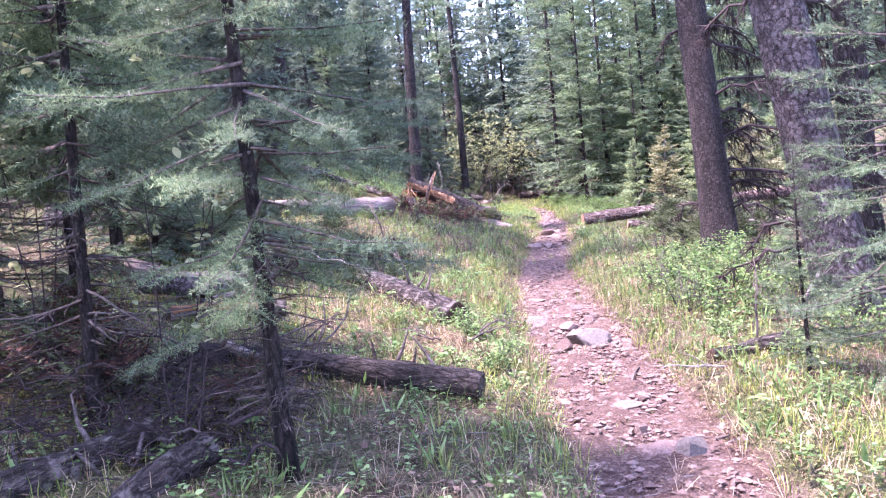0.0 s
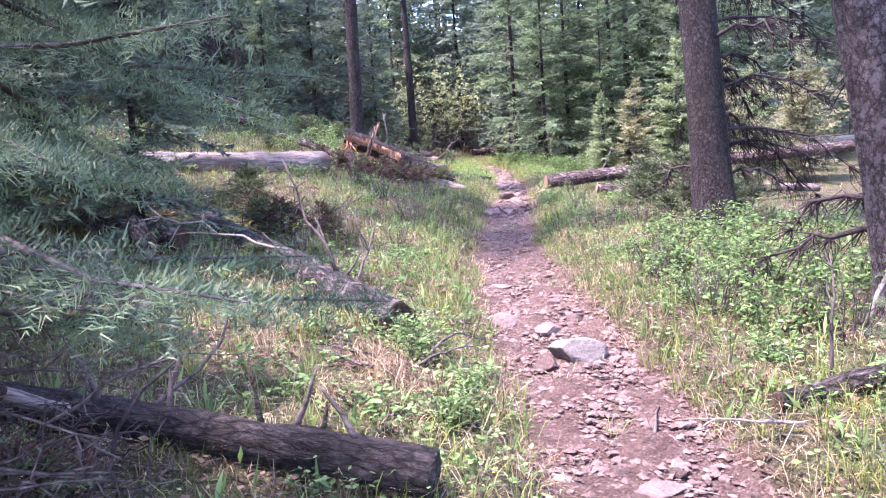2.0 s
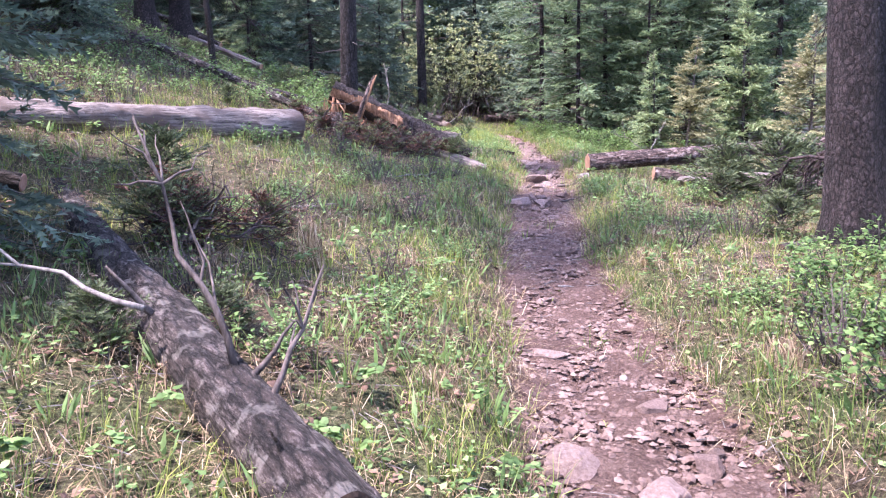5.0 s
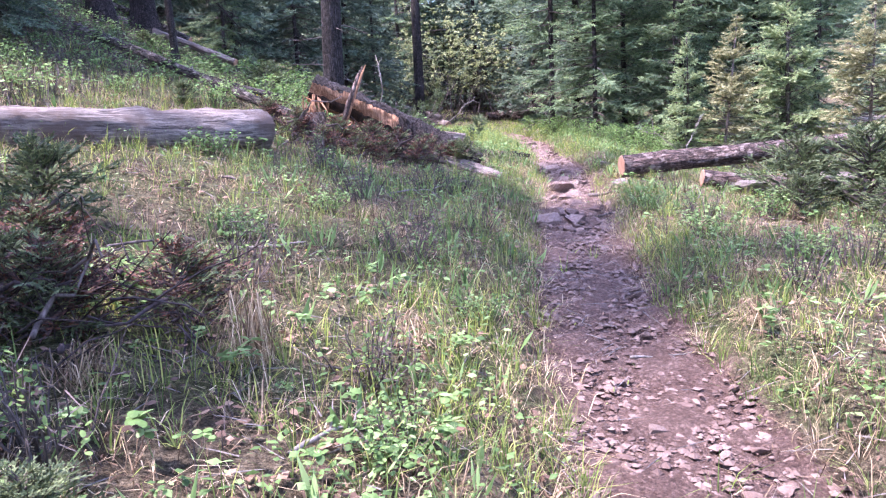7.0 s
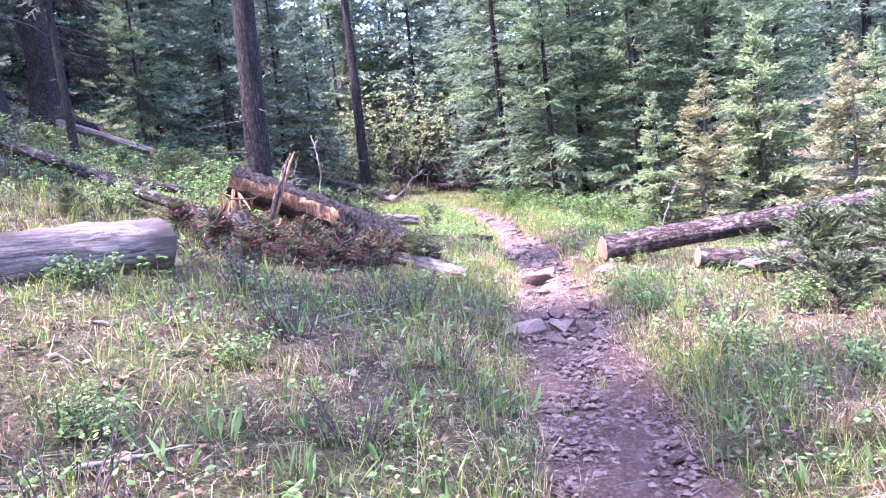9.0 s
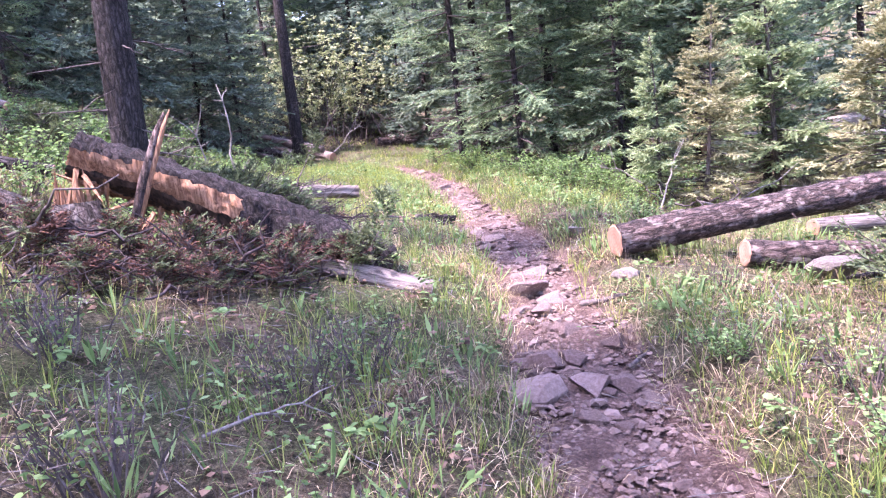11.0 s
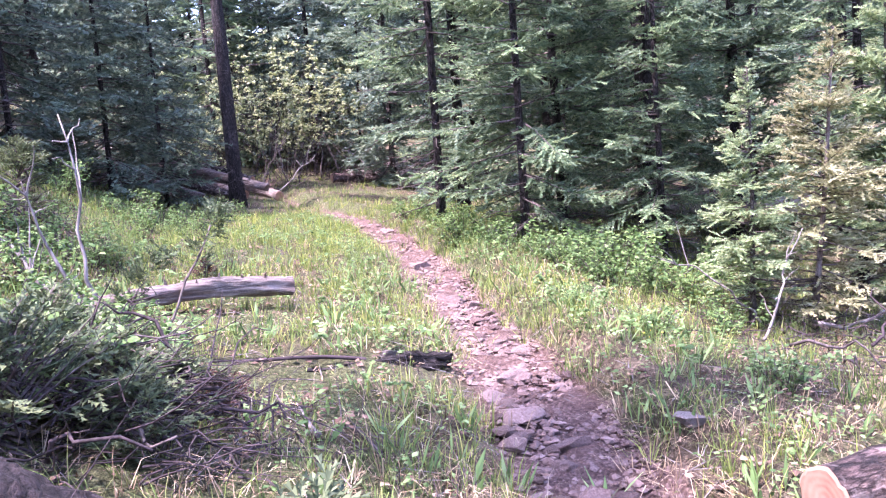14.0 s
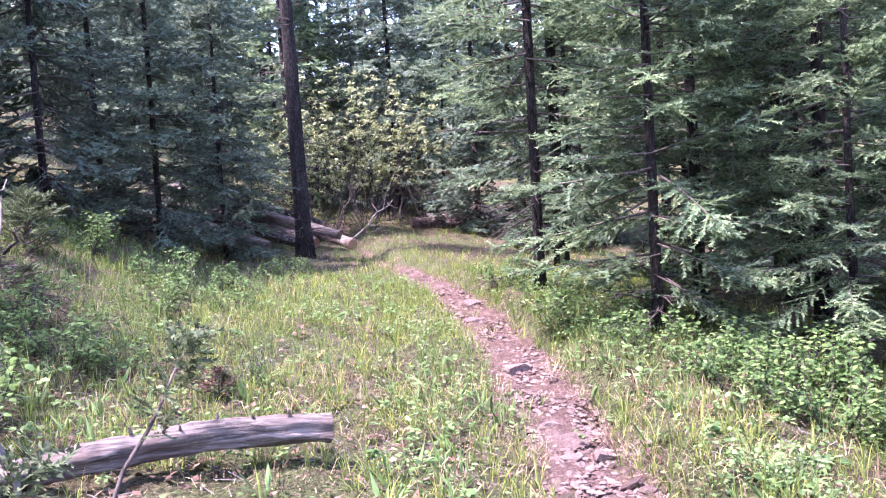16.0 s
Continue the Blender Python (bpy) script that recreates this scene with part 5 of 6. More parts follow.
bush(brown, [(-0.6, 9.25, 0.6), (-0.95, 9.0, 0.65), (-1.2, 9.5, 0.6), (0.3, 14.1, 0.55), (0.02, 14.05, 0.6), (-0.3, 13.95, 0.55), (0.6, 14.2, 0.5), (0.85, 14.25, 0.45), (-0.65, 13.9, 0.55), (0.15, 13.75, 0.45), (-0.4, 13.6, 0.45), (0.5, 13.9, 0.45), (-0.1, 13.7, 0.45), (0.9, 15.9, 0.35), (-0.95, 14.1, 0.5), (-1.95, 4.2, 0.9), (-2.3, 4.7, 1.1), (-1.15, 4.2, 0.6), (-2.6, 3.8, 1.1), (0.75, 19.2, 0.35)])
bush(pale, [(2.4, 33.0, 1.3), (1.3, 32.2, 1.2), (0.4, 31.9, 1.0), (3.0, 34.2, 1.4),  (3.4, 34.6, 1.2), (0.1, 34.0, 1.0), (-0.6, 31.9, 0.7), (2.2, 36.0, 1.3), (9.8, 24.5, 0.8), (11.0, 21.0, 0.6)])
bush(young, [(-1.38, 3.7, 1.0), (-2.3, 4.4, 1.1)])


def sprig_stem(base, top, seed):
    t = thing("leaning_stem", tuple(base), "thin leaning stem with a dark sprig at its tip", "shrub")
    d = np.asarray(top, float) - np.asarray(base, float)
    p = crooked((0, 0, 0), d, 7, 0.012, seed)
    part("stem", mesh_of("leaning_stem", *tube(p, np.linspace(0.009, 0.004, 7), 6, 0.1, True, seed), TWIG, True), t)
    w, (nv, nf) = fir_wood_and_needles(seed, 0.32, 0.1, 0.0, 0.03, 3, 0.025, 0.07, 0.013, 4, -0.3, 0.1)
    turn = np.array(Vector(d).to_track_quat("Z", "X").to_matrix())
    tagged(part("sprig", mesh_of("leaning_sprig", np.asarray(nv) @ turn.T + p[4], nf, JUNIPER), t), kind="stuff")


sprig_stem((0.58, 17.13, gz(0.58, 17.13)), (0.88, 17.28, 2.33), 331)
sprig_stem((0.25, 16.55, gz(0.25, 16.55)), (0.5, 16.6, gz(0.5, 16.6) + 0.3), 332)
sprig_stem((0.95, 14.2, gz(0.95, 14.2)), (1.05, 14.15, gz(1.05, 14.15) + 0.3), 333)

# ---- rocks and stones ----
def rock_mesh(seed, mat, sx=1.0, sy=0.8, sz=0.5, sub=3, chip=6):
    bm = bmesh.new()
    bmesh.ops.create_icosphere(bm, subdivisions=sub, radius=1.0)
    g = np.random.default_rng(seed)
    cuts = [(unit(g.normal(0, 1, 3)), g.uniform(0.4, 0.74)) for _ in range(chip)]
    off = Vector(g.uniform(-50, 50, 3))
    for v in bm.verts:
        p = np.array(v.co)
        for n, d in cuts:
            k = p @ n - d
            if k > 0:
                p = p - n * k
        p = p * (1 + 0.05 * noise.noise(Vector(p) * 1.8 + off) + 0.03 * noise.noise(Vector(p) * 5 + off) + 0.02 * noise.noise(Vector(p) * 14 + off))
        v.co = Vector(p * [sx, sy, sz])
    me = bpy.data.meshes.new("rock")
    bm.to_mesh(me)
    bm.free()
    me.materials.append(mat)
    return me


def rock(x, y, size, seed, mat=ROCK, flat=0.5, turn=0, up=0.25, label="angular pinkish-grey rock set in the trail", tip=(0, 0)):
    ob = new("rock", rock_mesh(seed, mat, 1.05, 0.8, flat * 1.1, 4, 13))
    ob.matrix_basis = pose(x, y, gz(x, y) + size * flat * up, tip[0], tip[1], turn) @ Matrix.Scale(size, 4)
    return tagged(ob, label, "rock", "rocks of the trail")


rock(1.12, 6.5, 0.20, 401, ROCK_GREY, 0.6, 10, 0.35, "large pale grey angular rock in the trail")
rock(0.93, 6.42, 0.13, 402, ROCK, 0.5, 60, 0.2)
rock(0.83, 7.4, 0.13, 403, ROCK, 0.6, 40, 0.3)
rock(1.33, 7.35, 0.11, 404, ROCK, 0.5, 80, 0.3)
rock(1.08, 7.15, 0.13, 405, ROCK, 0.45, 50, 0.25, tip=(0, -15))
rock(1.27, 7.85, 0.1, 406, ROCK, 0.5, 20, 0.3)
rock(1.42, 6.0, 0.07, 407, ROCK, 0.6, 130, 0.3)
rock(0.98, 4.72, 0.14, 408, ROCK, 0.3, 10, 0.1, "flat pale rock sunk in the trail")
rock(1.12, 3.85, 0.13, 409, ROCK_GREY, 0.5, 30, 0.3, "pale angular rock in the trail")
rock(1.0, 3.95, 0.15, 410, ROCK, 0.3, 0, 0.1)
rock(0.97, 4.25, 0.05, 411, ROCK, 0.9, 0, 0.5)
rock(0.95, 8.6, 0.13, 412, ROCK, 0.3, 0, 0.15)
rock(1.57, 13.05, 0.19, 413, ROCK, 0.45, 0, 0.3, "flat reddish rock in the rocky stretch of trail")
rock(1.82, 13.1, 0.16, 414, ROCK, 0.5, 30, 0.3)
rock(1.97, 13.05, 0.1, 415, ROCK, 0.6, 60, 0.4)
rock(1.7, 13.45, 0.15, 416, ROCK, 0.45, 120, 0.3, tip=(10, 10))
rock(1.98, 13.8, 0.1, 417, ROCK, 0.6, 10, 0.3)
rock(1.86, 13.4, 0.12, 418, ROCK, 0.4, 75, 0.25)
rock(2.12, 13.5, 0.1, 419, ROCK, 0.5, 0, 0.3)
rock(1.97, 14.55, 0.17, 420, ROCK, 0.55, 150, 0.35, "large tilted reddish rock in the trail", (0, 12))
rock(2.1, 14.85, 0.14, 421, ROCK, 0.3, 40, 0.3, "flat tilted slab in the trail", (8, -10))
rock(2.12, 14.4, 0.11, 422, ROCK, 0.5, 0, 0.3)
rock(2.2, 15.05, 0.13, 423, ROCK, 0.3, 20, 0.3, "flat tilted slab in the trail", (8, -10))
rock(1.95, 14.2, 0.08, 424, ROCK, 0.5, 0, 0.3)
rock(2.26, 15.4, 0.12, 425, ROCK, 0.35, 70, 0.25)
rock(2.35, 15.8, 0.1, 426, ROCK, 0.4, 0, 0.25)
rock(2.2, 16.1, 0.13, 427, ROCK, 0.4, 0, 0.25)
rock(2.35, 16.6, 0.12, 428, ROCK, 0.35, 50, 0.25)
rock(3.85, 14.0, 0.2, 429, ROCK_GREY, 0.75, 0, 0.45, "pale grey boulder beside the sawn logs")
rock(2.62, 14.35, 0.11, 430, ROCK_GREY, 0.5, 0, 0.3, "pale grey rock in the grass")
rock(2.8, 15.6, 0.09, 431, ROCK_GREY, 0.5, 0, 0.3, "pale grey rock in the grass")
rock(1.75, 16.85, 0.07, 432, ROCK_GREY, 0.5, 0, 0.3, "pale grey rock in the grass")
rock(3.6, 9.4, 0.16, 433, ROCK_GREY, 0.5, 0, 0.4, "pale grey rock by the big conifer")
rock(2.7, 19.9, 0.11, 434, ROCK, 0.5, 0, 0.3)
rock(2.62, 18.6, 0.12, 435, ROCK, 0.4, 0, 0.3)
rock(2.75, 21.8, 0.12, 436, ROCK, 0.4, 0, 0.3)
rock(2.9, 22.6, 0.12, 437, ROCK, 0.4, 0, 0.3)

# ---- ground cover ----
def scatter(n, x0, x1, y0, y1, seed, keep):
    g = np.random.default_rng(seed)
    x, y = g.uniform(x0, x1, n), g.uniform(y0, y1, n)
    ok = g.random(n) < keep(x, y)
    return x[ok], y[ok], g


def clumpy(x, y, f, ph):
    return 0.5 + 0.5 * np.sin(f * x + ph + 1.3 * np.sin(f * 0.6 * y)) * np.sin(f * 0.9 * y + ph * 2 + np.sin(f * 0.7 * x))


def bell(v, c, w):
    return np.exp(-((v - c) / w) ** 2)


def stuff(name, V, F, mat, label, category):
    return tagged(new(name, mesh_of(name, V, F, mat)), label, category, kind="stuff")


def blades(x, y, g, h0, h1, w, bend, flat=0.0, tuft=1, spread=0.02, least=0.2):
    """Blades in tufts, each leaning out from its tuft's middle."""
    x, y = np.repeat(x, tuft), np.repeat(y, tuft)
    n = len(x)
    az = g.uniform(0, 2 * np.pi, n)
    out = np.abs(g.normal(0, spread, n))
    x, y = x + np.cos(az) * out, y + np.sin(az) * out
    d = np.stack([np.cos(az), np.sin(az), 0 * az], -1)
    tw = az + g.uniform(0.8, 2.3, n)
    s = np.stack([np.cos(tw), np.sin(tw), 0 * tw], -1) * (w * g.uniform(0.6, 1.4, n))[:, None]
    h = g.uniform(h0, h1, n) * g.uniform(0.6, 1.0, n)
    b = bend * g.uniform(least, 1.3, n)
    o = np.stack([x, y, height(x, y) - 0.008], -1)
    up = np.array([0, 0, 1.0])
    rise = np.sqrt(np.maximum(0.03, 1 - np.minimum(b, 0.98) ** 2))
    m = o + up * (h * 0.55 * rise ** 0.6)[:, None] + d * (h * b * 0.35)[:, None]
    t = o + up * (h * rise * (1 - flat))[:, None] + d * (h * b)[:, None]
    V = np.stack([o - s, o + s, m + s * 0.75, m - s * 0.75, t], 1).reshape(-1, 3)
    k = (np.arange(n) * 5)[:, None]
    F = list(map(tuple, (k + np.array([0, 1, 2, 3])).tolist())) + list(map(tuple, (k + np.array([3, 2, 4])).tolist()))
    return V, F


BARE = ((1.85, 16.6, 0.36, 0.32), (1.25, 16.55, 0.45, 0.25), (0.6, 17.8, 0.95, 0.32), (0.9, 16.2, 0.5, 0.25), (1.15, 14.1, 0.25, 0.12), (2.7, 14.55, 0.3, 0.2), (3.0, 14.3, 0.5, 0.25), (0.0, 5.75, 0.35, 0.2), (0.2, 13.9, 0.9, 0.3))


def bared(x, y):
    """0 where trodden or covered spots keep the grass away."""
    k = np.ones_like(x)
    for cx, cy, rx, ry in BARE:
        k = k * np.where(((x - cx) / rx) ** 2 + ((y - cy) / ry) ** 2 < 1, 0.12, 1)
    return k


def side_of(x, y):
    return x - smooth(y, XC_Y, XC)


def green_zone(x, y):
    d = off_trail(x, y)
    k = 0.22 + 0.5 * clumpy(x, y, 2.1, 0.4)
    k = k + 0.7 * bell(d, 0.25, 0.3) + 0.45 * bell(y, 20, 4.5) * (d < 4)
    return bared(x, y) * np.where(d > -0.02, np.clip(k, 0, 1), 0.012) * np.where(y > 24, 0.9, 1) * np.where(d > 5, 0.4, 1)


def straw_zone(x, y):
    d = off_trail(x, y)
    k = 0.3 + 0.6 * clumpy(x, y, 1.7, 2.2) + 0.6 * bell(d, 0.07, 0.1)
    return bared(x, y) * np.where(d > -0.05, k, 0.03) * np.where(y > 15.5, 0.45, 1) * np.where((side_of(x, y) < -0.7) & (y > 9.5) & (y < 14), 0.55, 1)


x, y, g = scatter(16000, -3.4, 5.6, 2.4, 25, 501, green_zone)
stuff("grass", *blades(x, y, g, 0.06, 0.24, 0.0021, 0.8, 0.0, 13, 0.028, 0.2), GRASS, "fresh green spring grass beside the trail", "grass")
x, y, g = scatter(8500, -7, 12, 17, 37, 502, lambda x, y: green_zone(x, y) * 0.8)
stuff("far_grass", *blades(x, y, g, 0.08, 0.25, 0.0034, 0.75, 0.0, 11, 0.04), GRASS, "sunlit grass among the trees", "grass")
x, y, g = scatter(13500, -3.4, 5.2, 2.4, 20, 503, straw_zone)
stuff("dry_grass", *blades(x, y, g, 0.1, 0.3, 0.0016, 0.97, 0.35, 12, 0.035, 0.5), STRAW, "flattened straw-coloured dead grass", "dry grass")
x, y, g = scatter(5500, -7, 9, 15.5, 34, 504, straw_zone)
stuff("dry_grass", *blades(x, y, g, 0.1, 0.3, 0.003, 0.97, 0.4, 9, 0.05, 0.5), STRAW, "dead grass under the trees", "dry grass")


def straw_tuft(x, y, H, R, n, seed):
    """A clump of last year's long grass, bleached and slumped to one side."""
    g = np.random.default_rng(seed)
    az = g.normal(g.uniform(0, 6.28), 1.15, n)
    d = np.stack([np.cos(az), np.sin(az), 0 * az], -1)
    tw = az + np.pi / 2 + g.normal(0, 0.5, n)
    sd = np.stack([np.cos(tw), np.sin(tw), 0 * tw], -1) * (0.0021 * g.uniform(0.5, 1.4, n))[:, None]
    root = np.stack([g.normal(0, R * 0.16, n), g.normal(0, R * 0.16, n), 0 * az - 0.01], -1)
    h, r = H * g.uniform(0.25, 1, n) ** 1.2, R * g.uniform(0.25, 1.35, n)
    crest, kink = g.uniform(0.25, 0.6, n), g.normal(0, 0.12, n)
    side = np.stack([-np.sin(az), np.cos(az), 0 * az], -1)
    up = np.array([0, 0, 1.0])
    rows = []
    for f in (0.0, 0.2, 0.45, 0.72, 1.0):
        rise = np.where(f < crest, np.sin(f / crest * np.pi / 2), np.cos((f - crest) / (1 - crest) * np.pi / 2 * 0.93))
        c = root + d * (r * f ** 1.3)[:, None] + side * (r * kink * np.sin(f * 5))[:, None] + up * (h * rise)[:, None]
        rows += [c - sd * (1.05 - f), c + sd * (1.05 - f)]
    V = np.stack(rows, 1).reshape(-1, 3)
    F = [(k * 10 + 2 * i, k * 10 + 2 * i + 1, k * 10 + 2 * i + 3, k * 10 + 2 * i + 2) for k in range(n) for i in range(4)]
    ob = new("straw_tuft", mesh_of("straw_tuft", V, F, STRAW))
    ob.location = (x, y, gz(x, y))
    tagged(ob, "clump of long bleached dead grass hanging over", "dry grass", "straw tufts", "thing")


for i, (x, y, H, R, n) in enumerate(((-0.28, 9.05, 0.3, 0.2, 190), (0.25, 9.5, 0.14, 0.2, 110), (-0.75, 8.7, 0.15, 0.22, 110), (0.72, 8.3, 0.13, 0.2, 120), (1.95, 9.9, 0.15, 0.22, 130), (2.2, 10.6, 0.17, 0.24, 130), (0.35, 7.6, 0.14, 0.2, 110), (0.1, 11.4, 0.14, 0.24, 120),
                                      (0.9, 12.7, 0.12, 0.2, 110), (1.75, 5.4, 0.13, 0.2, 130), (1.9, 7.9, 0.16, 0.22, 130), (3.0, 12.9, 0.13, 0.22, 120), (-0.3, 5.4, 0.13, 0.22, 140), (0.02, 5.62, 0.16, 0.28, 260), (0.2, 5.5, 0.12, 0.24, 200), (-0.1, 5.85, 0.14, 0.25, 200), (1.7, 15.2, 0.12, 0.18, 100))):
    straw_tuft(x, y, H, R, n, 530 + i)


def herbs(x, y, g, leaves, ln, tall, rise=(-0.1, 0.6), wide=0.34):
    n = len(x) * leaves
    ox, oy = np.repeat(x, leaves), np.repeat(y, leaves)
    az = g.uniform(0, 2 * np.pi, n)
    rad = g.uniform(0.005, 0.06, n)
    px, py = ox + np.cos(az) * rad, oy + np.sin(az) * rad
    O = np.stack([px, py, height(ox, oy) + g.uniform(0.01, tall, n)], -1)
    D = unit(np.stack([np.cos(az), np.sin(az), g.uniform(rise[0], rise[1], n)], -1))
    U = unit(np.array([0, 0, 1.0]) + g.normal(0, 0.3, (n, 3)))
    L = ln * g.uniform(0.5, 1.4, n)
    return leaf_cards(O, D, U, L, L * wide)


def herb_zone(x, y):
    d = off_trail(x, y)
    k = clumpy(x, y, 3.3, 1.1) ** 2
    k = k + 0.5 * bell(d, 0.4, 0.35)
    return bared(x, y) * np.where(d > 0.03, np.clip(k, 0, 1), 0.004) * np.where(d > 3, 0.5, 1)


x, y, g = scatter(16000, -3.4, 5.6, 2.4, 24, 505, lambda x, y: herb_zone(x, y) * np.where((y > 9.5) & (y < 16.5), 0.6, 0.9))
stuff("herbs", *herbs(x, y, g, 8, 0.031, 0.13), HERB, "small broad-leaved herbs and seedlings", "herbs")


def crowned_herbs(x, y, g, stems, leaves, ln, tall):
    """Plants of a few thin stems, each with a ring of leaves spread round its top."""
    n = len(x) * stems
    az, d = g.uniform(0, 6.28, n), g.uniform(0.0, 0.07, n)
    bx, by = np.repeat(x, stems), np.repeat(y, stems)
    size = np.repeat(g.uniform(0.55, 1.2, len(x)), stems) * g.uniform(0.75, 1.15, n)
    foot = np.stack([bx, by, height(bx, by)], -1)
    top = foot + np.stack([np.cos(az) * d, np.sin(az) * d, tall * size], -1)
    side = np.stack([-np.sin(az), np.cos(az), 0 * az], -1) * 0.0016
    SV = np.stack([foot - side, foot + side, top], 1).reshape(-1, 3)
    SF = np.arange(n * 3).reshape(-1, 3)
    m = n * leaves
    la = np.repeat(g.uniform(0, 6.28, n), leaves) + np.tile(np.arange(leaves) * 6.283 / leaves, n) + g.normal(0, 0.25, m)
    D = unit(np.stack([np.cos(la), np.sin(la), g.normal(0.05, 0.3, m)], -1))
    U = unit(np.array([0, 0, 1.0]) + g.normal(0, 0.25, (m, 3)))
    L = ln * np.repeat(size, leaves) * g.uniform(0.7, 1.2, m)
    LV, LF = leaf_cards(np.repeat(top, leaves, 0) + g.normal(0, 0.004, (m, 3)), D, U, L, L * 0.42, True)
    return np.concatenate([SV, LV]), np.concatenate([SF, LF + len(SV)])


def meadow_herb_zone(x, y):
    d = off_trail(x, y)
    k = clumpy(x, y, 1.9, 2.6) ** 2 * 0.8 + 0.25 * bell(d, 0.5, 0.4)
    return bared(x, y) * np.where(d > 0.08, k, 0) * np.where((y > 9.8) & (y < 16.5), 0.4, 1.0)


x, y, g = scatter(5200, -3.4, 5.6, 2.4, 24, 512, meadow_herb_zone)
stuff("broad_herbs", *crowned_herbs(x, y, g, 3, 6, 0.033, 0.11), HERB, "broad-leaved herbs with rings of fresh green leaves", "herbs")
x, y, g = scatter(4200, -3.5, 5.5, 2.5, 20, 506, lambda x, y: herb_zone(x, y) * 0.9)
stuff("lily_leaves", *herbs(x, y, g, 6, 0.115, 0.02, (0.8, 3.0), 0.1), HERB, "upright broad lily-like leaves in the grass", "herbs")


def heath_zone(x, y):
    return np.where(off_trail(x, y) > 0.12, clumpy(x, y, 2.7, 4.0) ** 1.5, 0) * np.where(y > 16.5, 0.35, 1)


x, y, g = scatter(9500, -3.4, 5.6, 2.4, 22, 513, lambda x, y: heath_zone(x, y) * np.where((side_of(x, y) < 0) & (y > 9), 1.0, 0.65))
stuff("heath_stems", *blades(x, y, g, 0.08, 0.24, 0.0016, 0.5, 0.0, 6, 0.05), TWIG, "short bare brown heath stems in the grass", "undergrowth")
x, y, g = scatter(6000, -3.4, 5.6, 2.4, 22, 514, lambda x, y: np.where(off_trail(x, y) > 0, 0.25 + 0.75 * clumpy(x, y, 2.7, 4.0), 0.03))
stuff("dead_leaves", *herbs(x, y, g, 5, 0.036, 0.05, (-0.2, 0.3), 0.4), DEAD_LEAF, "brown dead leaves among the grass", "litter")
x, y, g = scatter(300, -2.5, 4.5, 4, 20, 507, lambda x, y: herb_zone(x, y) * 0.5)
stuff("yellow_flowers", *herbs(x, y, g, 5, 0.012, 0.16), PETAL, "scattered tiny yellow flowers", "flowers")


def forest_litter():
    """Fallen needles' twigs and bark flakes, too many to count."""
    def keep(x, y):
        return np.where(off_trail(x, y) > 0, 1.0, 0.3)
    x, y, g = scatter(9000, -4, 6, 2.4, 22, 508, keep)
    n = len(x)
    az, ln = g.uniform(0, 6.28, n), g.uniform(0.04, 0.22, n)
    d = np.stack([np.cos(az), np.sin(az), 0 * az], -1) * ln[:, None]
    s = np.stack([-np.sin(az), np.cos(az), 0 * az], -1) * g.uniform(0.0012, 0.0035, n)[:, None]
    o = np.stack([x, y, height(x, y) + g.uniform(0.004, 0.03, n)], -1)
    e = o + d
    e[:, 2] = height(e[:, 0], e[:, 1]) + g.uniform(0.003, 0.04, n)
    top = (o + e) / 2 + np.array([0, 0, 0.004])
    V = np.stack([o - s, o + s, e, top], 1).reshape(-1, 3)
    k = (np.arange(n) * 4)[:, None, None]
    F = (k + np.array([[0, 3, 2], [1, 2, 3], [0, 1, 3]])[None]).reshape(-1, 3)
    stuff("twig_litter", V, F, TWIG_GREY, "scattered dead twigs and needles", "litter")


forest_litter()


def duff():
    """Short curled straws, needles and crumbled leaves that cover the soil between the plants."""
    for seed, count, ln, wd, mat, label in ((521, 64000, 0.05, 0.0016, STRAW, "short bleached straws on the forest floor"), (522, 52000, 0.03, 0.003, DEAD_LEAF, "crumbled brown leaves on the forest floor"), (523, 44000, 0.035, 0.002, GRASS, "low mossy sprouts on the forest floor")):
        x, y, g = scatter(count, -4.2, 5.2, 2.4, 20, seed, lambda x, y: np.where(off_trail(x, y) > -0.04, 0.35 + 0.65 * clumpy(x, y, 2.3, seed * 0.7), 0.02) * np.where(y > 15, 0.5, 1))
        n = len(x)
        az = g.uniform(0, 6.28, n)
        d = np.stack([np.cos(az), np.sin(az), g.uniform(-0.1, 0.7, n)], -1) * (ln * g.uniform(0.4, 1.3, n))[:, None]
        sd = np.stack([-np.sin(az), np.cos(az), g.normal(0, 0.4, n)], -1) * (wd * g.uniform(0.5, 1.4, n))[:, None]
        o = np.stack([x, y, height(x, y) + g.uniform(0.0, 0.02, n)], -1)
        m = o + d * 0.55 + np.array([0, 0, 0.006])
        V = np.stack([o - sd, o + sd, m + sd, m - sd, o + d - np.array([0, 0, 0.006])], 1).reshape(-1, 3)
        k = (np.arange(n) * 5)[:, None]
        stuff("duff", V, list(map(tuple, (k + np.array([0, 1, 2, 3])).tolist())) + list(map(tuple, (k + np.array([3, 2, 4])).tolist())), mat, label, "litter")


duff()


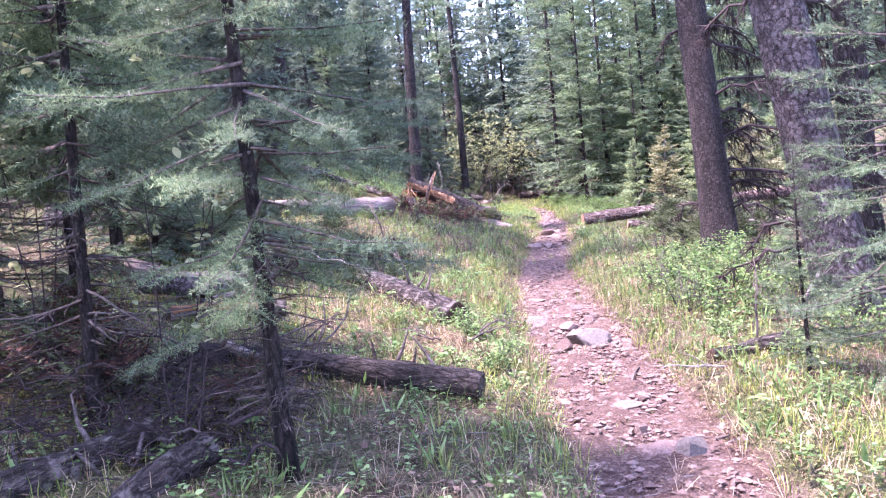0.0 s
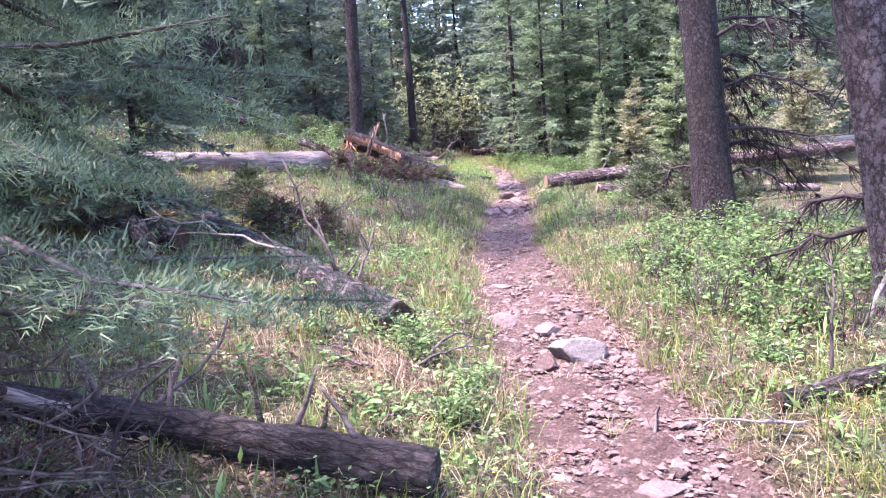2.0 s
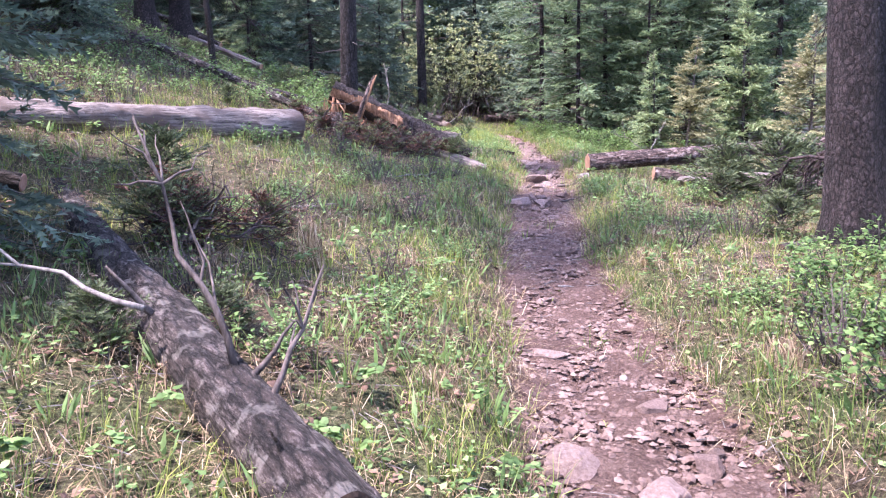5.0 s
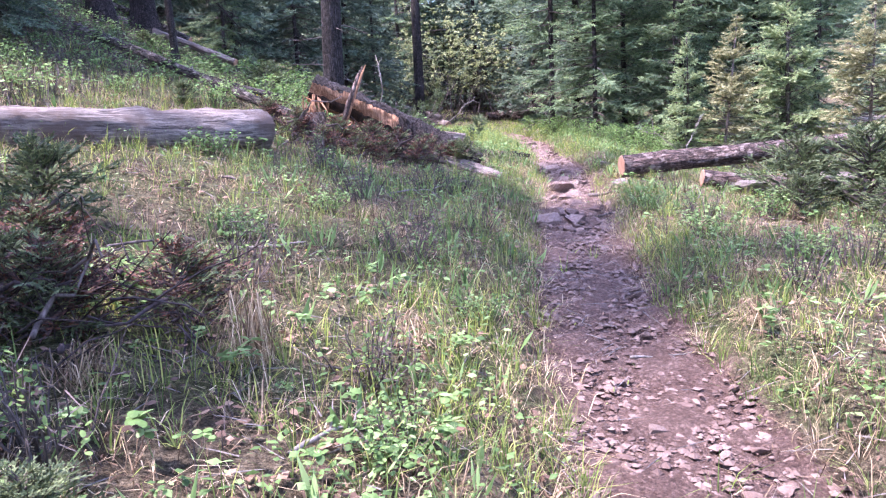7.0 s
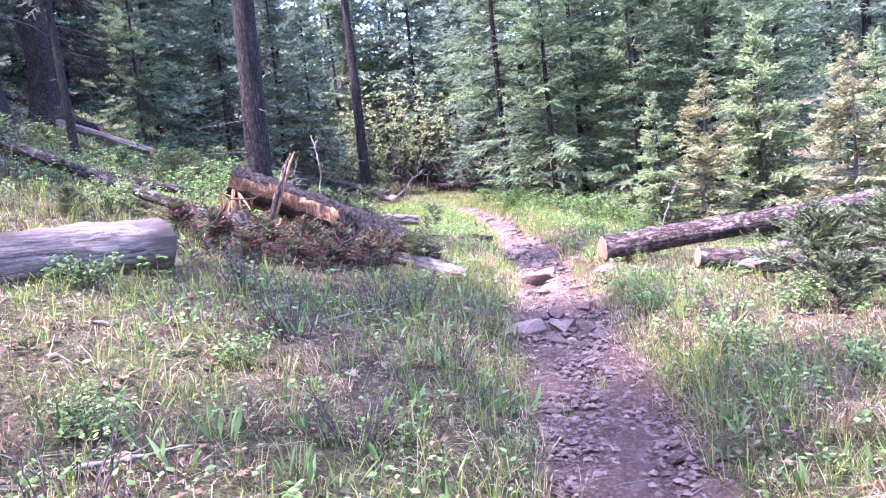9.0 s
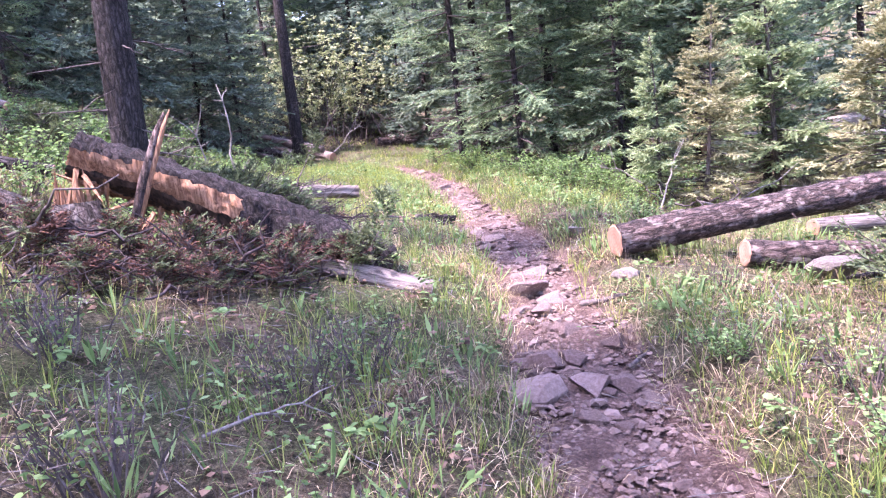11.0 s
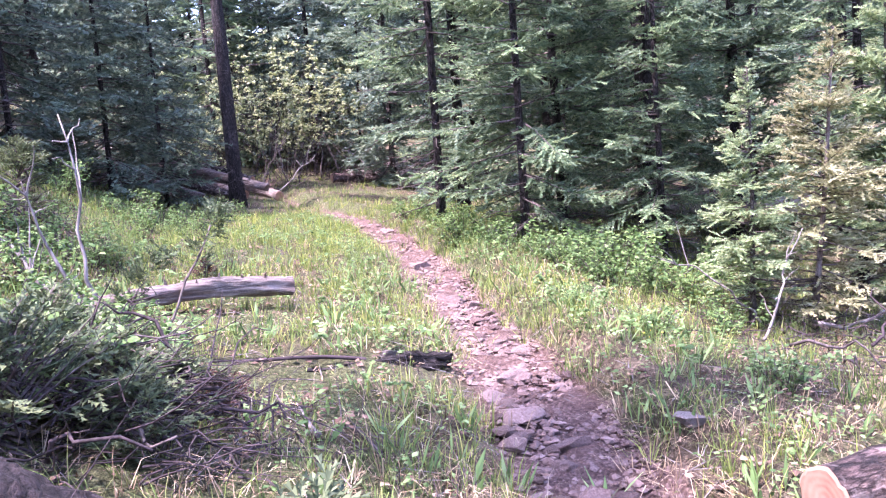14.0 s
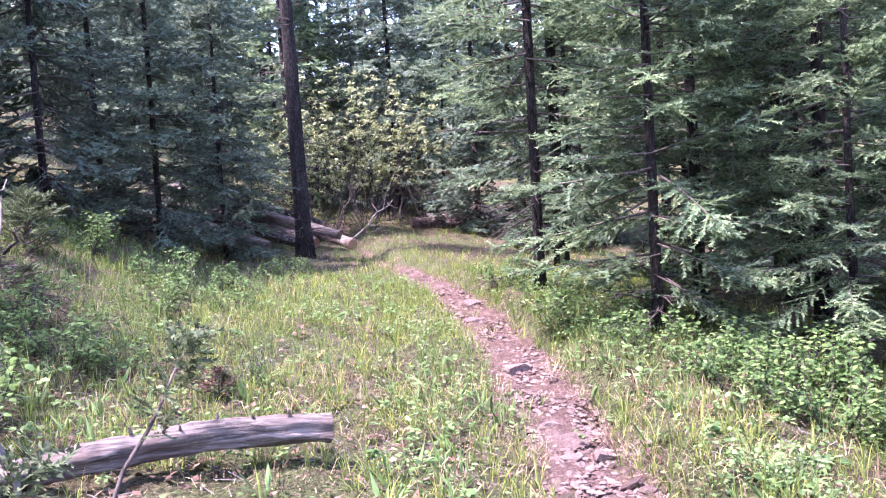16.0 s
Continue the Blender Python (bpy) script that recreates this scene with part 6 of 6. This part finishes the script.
def slope_cover():
    """Heath and grass on the slope above the meadow."""
    def keep(x, y):
        return clumpy(x, y, 1.6, 0.9) * np.where(side_of(x, y) < -4, 1.0, 0.0)
    x, y, g = scatter(9000, -8, -1.5, 10, 22, 531, keep)
    stuff("heath_stems", *blades(x, y, g, 0.1, 0.3, 0.003, 0.6, 0.0, 6, 0.07), TWIG, "brown heath stems on the slope", "undergrowth")
    x, y, g = scatter(5000, -8, -1.5, 10, 22, 532, keep)
    stuff("herbs", *herbs(x, y, g, 9, 0.045, 0.22), HERB, "low leafy plants on the slope", "herbs")
    x, y, g = scatter(1800, -8, -1.5, 10, 22, 533, lambda x, y: 1 - keep(x, y))
    stuff("dead_leaves", *herbs(x, y, g, 7, 0.03, 0.05, (-0.2, 0.3), 0.4), DEAD_LEAF, "brown dead leaves on the slope", "litter")


slope_cover()


def gravel():
    """Crumbs of stone pressed into the trail."""
    def keep(x, y):
        d = off_trail(x, y)
        rocky = 0.5 + 0.9 * bell(y, 14, 2.2) + 0.5 * bell(y, 7, 1.3) + 0.4 * bell(y, 18, 3)
        return np.where(d < 0.04, np.clip(rocky, 0, 1), 0)
    x, y, g = scatter(120000, 0.2, 3.4, 2, 26, 509, keep)
    n = len(x)
    r = 0.005 + 0.02 * g.random(n) ** 2.6
    corner = np.array([[1, 0, 0], [-1, 0, 0], [0, 1, 0], [0, -1, 0], [0, 0, 1], [0, 0, -1], ], float)
    A = corner[None] * r[:, None, None] * g.uniform(0.6, 1.4, (n, 6, 1)) * np.array([1.2, 1.0, 0.6])
    az = g.uniform(0, 6.28, n)
    c, s = np.cos(az)[:, None], np.sin(az)[:, None]
    P = np.stack([A[..., 0] * c - A[..., 1] * s, A[..., 0] * s + A[..., 1] * c, A[..., 2]], -1)
    P += np.stack([x, y, height(x, y) + r * 0.25], -1)[:, None]
    F8 = np.array([[0, 2, 4], [2, 1, 4], [1, 3, 4], [3, 0, 4], [2, 0, 5], [1, 2, 5], [3, 1, 5], [0, 3, 5]])
    F = ((np.arange(n) * 6)[:, None, None] + F8[None]).reshape(-1, 3)
    ob = tagged(new("gravel", mesh_of("gravel", P.reshape(-1, 3), F, GRAVEL)), "fine reddish gravel on the trail", "gravel", kind="stuff")
    return ob


gravel()


def small_stones():
    meshes = [rock_mesh(700 + i, GRAVEL, 1.1, 0.8, 0.45, 1, 6) for i in range(6)]
    lumps = [(np.array([v.co[:] for v in m.vertices]), np.array([p.vertices[:] for p in m.polygons])) for m in meshes]
    def keep(x, y):
        rocky = 0.5 + bell(y, 14, 2.3) + 0.6 * bell(y, 7, 1.5) + 0.5 * bell(y, 18.5, 3.5)
        return np.where(off_trail(x, y) < 0.02, np.clip(rocky, 0, 1), 0)
    x, y, g = scatter(13000, 0.2, 3.4, 2.5, 26, 511, keep)
    vs, fs, k = [], [], 0
    for i in range(len(x)):
        v, f = lumps[i % 6]
        r = 0.01 + 0.034 * g.random() ** 2.2
        a = g.uniform(0, 6.28)
        c, sn = math.cos(a), math.sin(a)
        w = v @ np.array([[c, sn, 0], [-sn, c, g.normal(0, 0.25)], [0, 0, 1]]) * r + np.array([x[i], y[i], gz(x[i], y[i]) + r * 0.1])
        vs.append(w)
        fs.append(f + k)
        k += len(v)
    stuff("small_stones", np.concatenate(vs), np.concatenate(fs), GRAVEL, "small angular stones strewn on the trail", "stones")


small_stones()


def trail_stones():
    meshes = [rock_mesh(600 + i, ROCK if i % 3 == 0 else GRAVEL, 1, 0.6 + 0.05 * i, 0.3 + 0.06 * (i % 5), 1, 5) for i in range(8)]
    g = np.random.default_rng(610)
    n = 0
    while n < 300:
        y = g.uniform(3, 24)
        hw = float(np.interp(y, HW_Y, HW))
        x = float(smooth(y, XC_Y, XC)) + g.uniform(-1, 1) * hw
        w = 0.25 + 1.2 * bell(y, 14.5, 2.4) + 0.6 * bell(y, 7, 1.2) + 0.45 * bell(y, 18.5, 3.5)
        if g.random() > w:
            continue
        ob = new("stone", meshes[n % 8])
        ob.parent = trail_ob
        k = (0.018 + 0.05 * g.random() ** 2) * (1.45 if 12.6 < y < 19 else 1.0)
        ob.matrix_basis = pose(x, y, gz(x, y) + k * 0.12, g.normal(0, 12), g.normal(0, 12), g.uniform(0, 360)) @ Matrix.Scale(k, 4)
        n += 1


trail_stones()
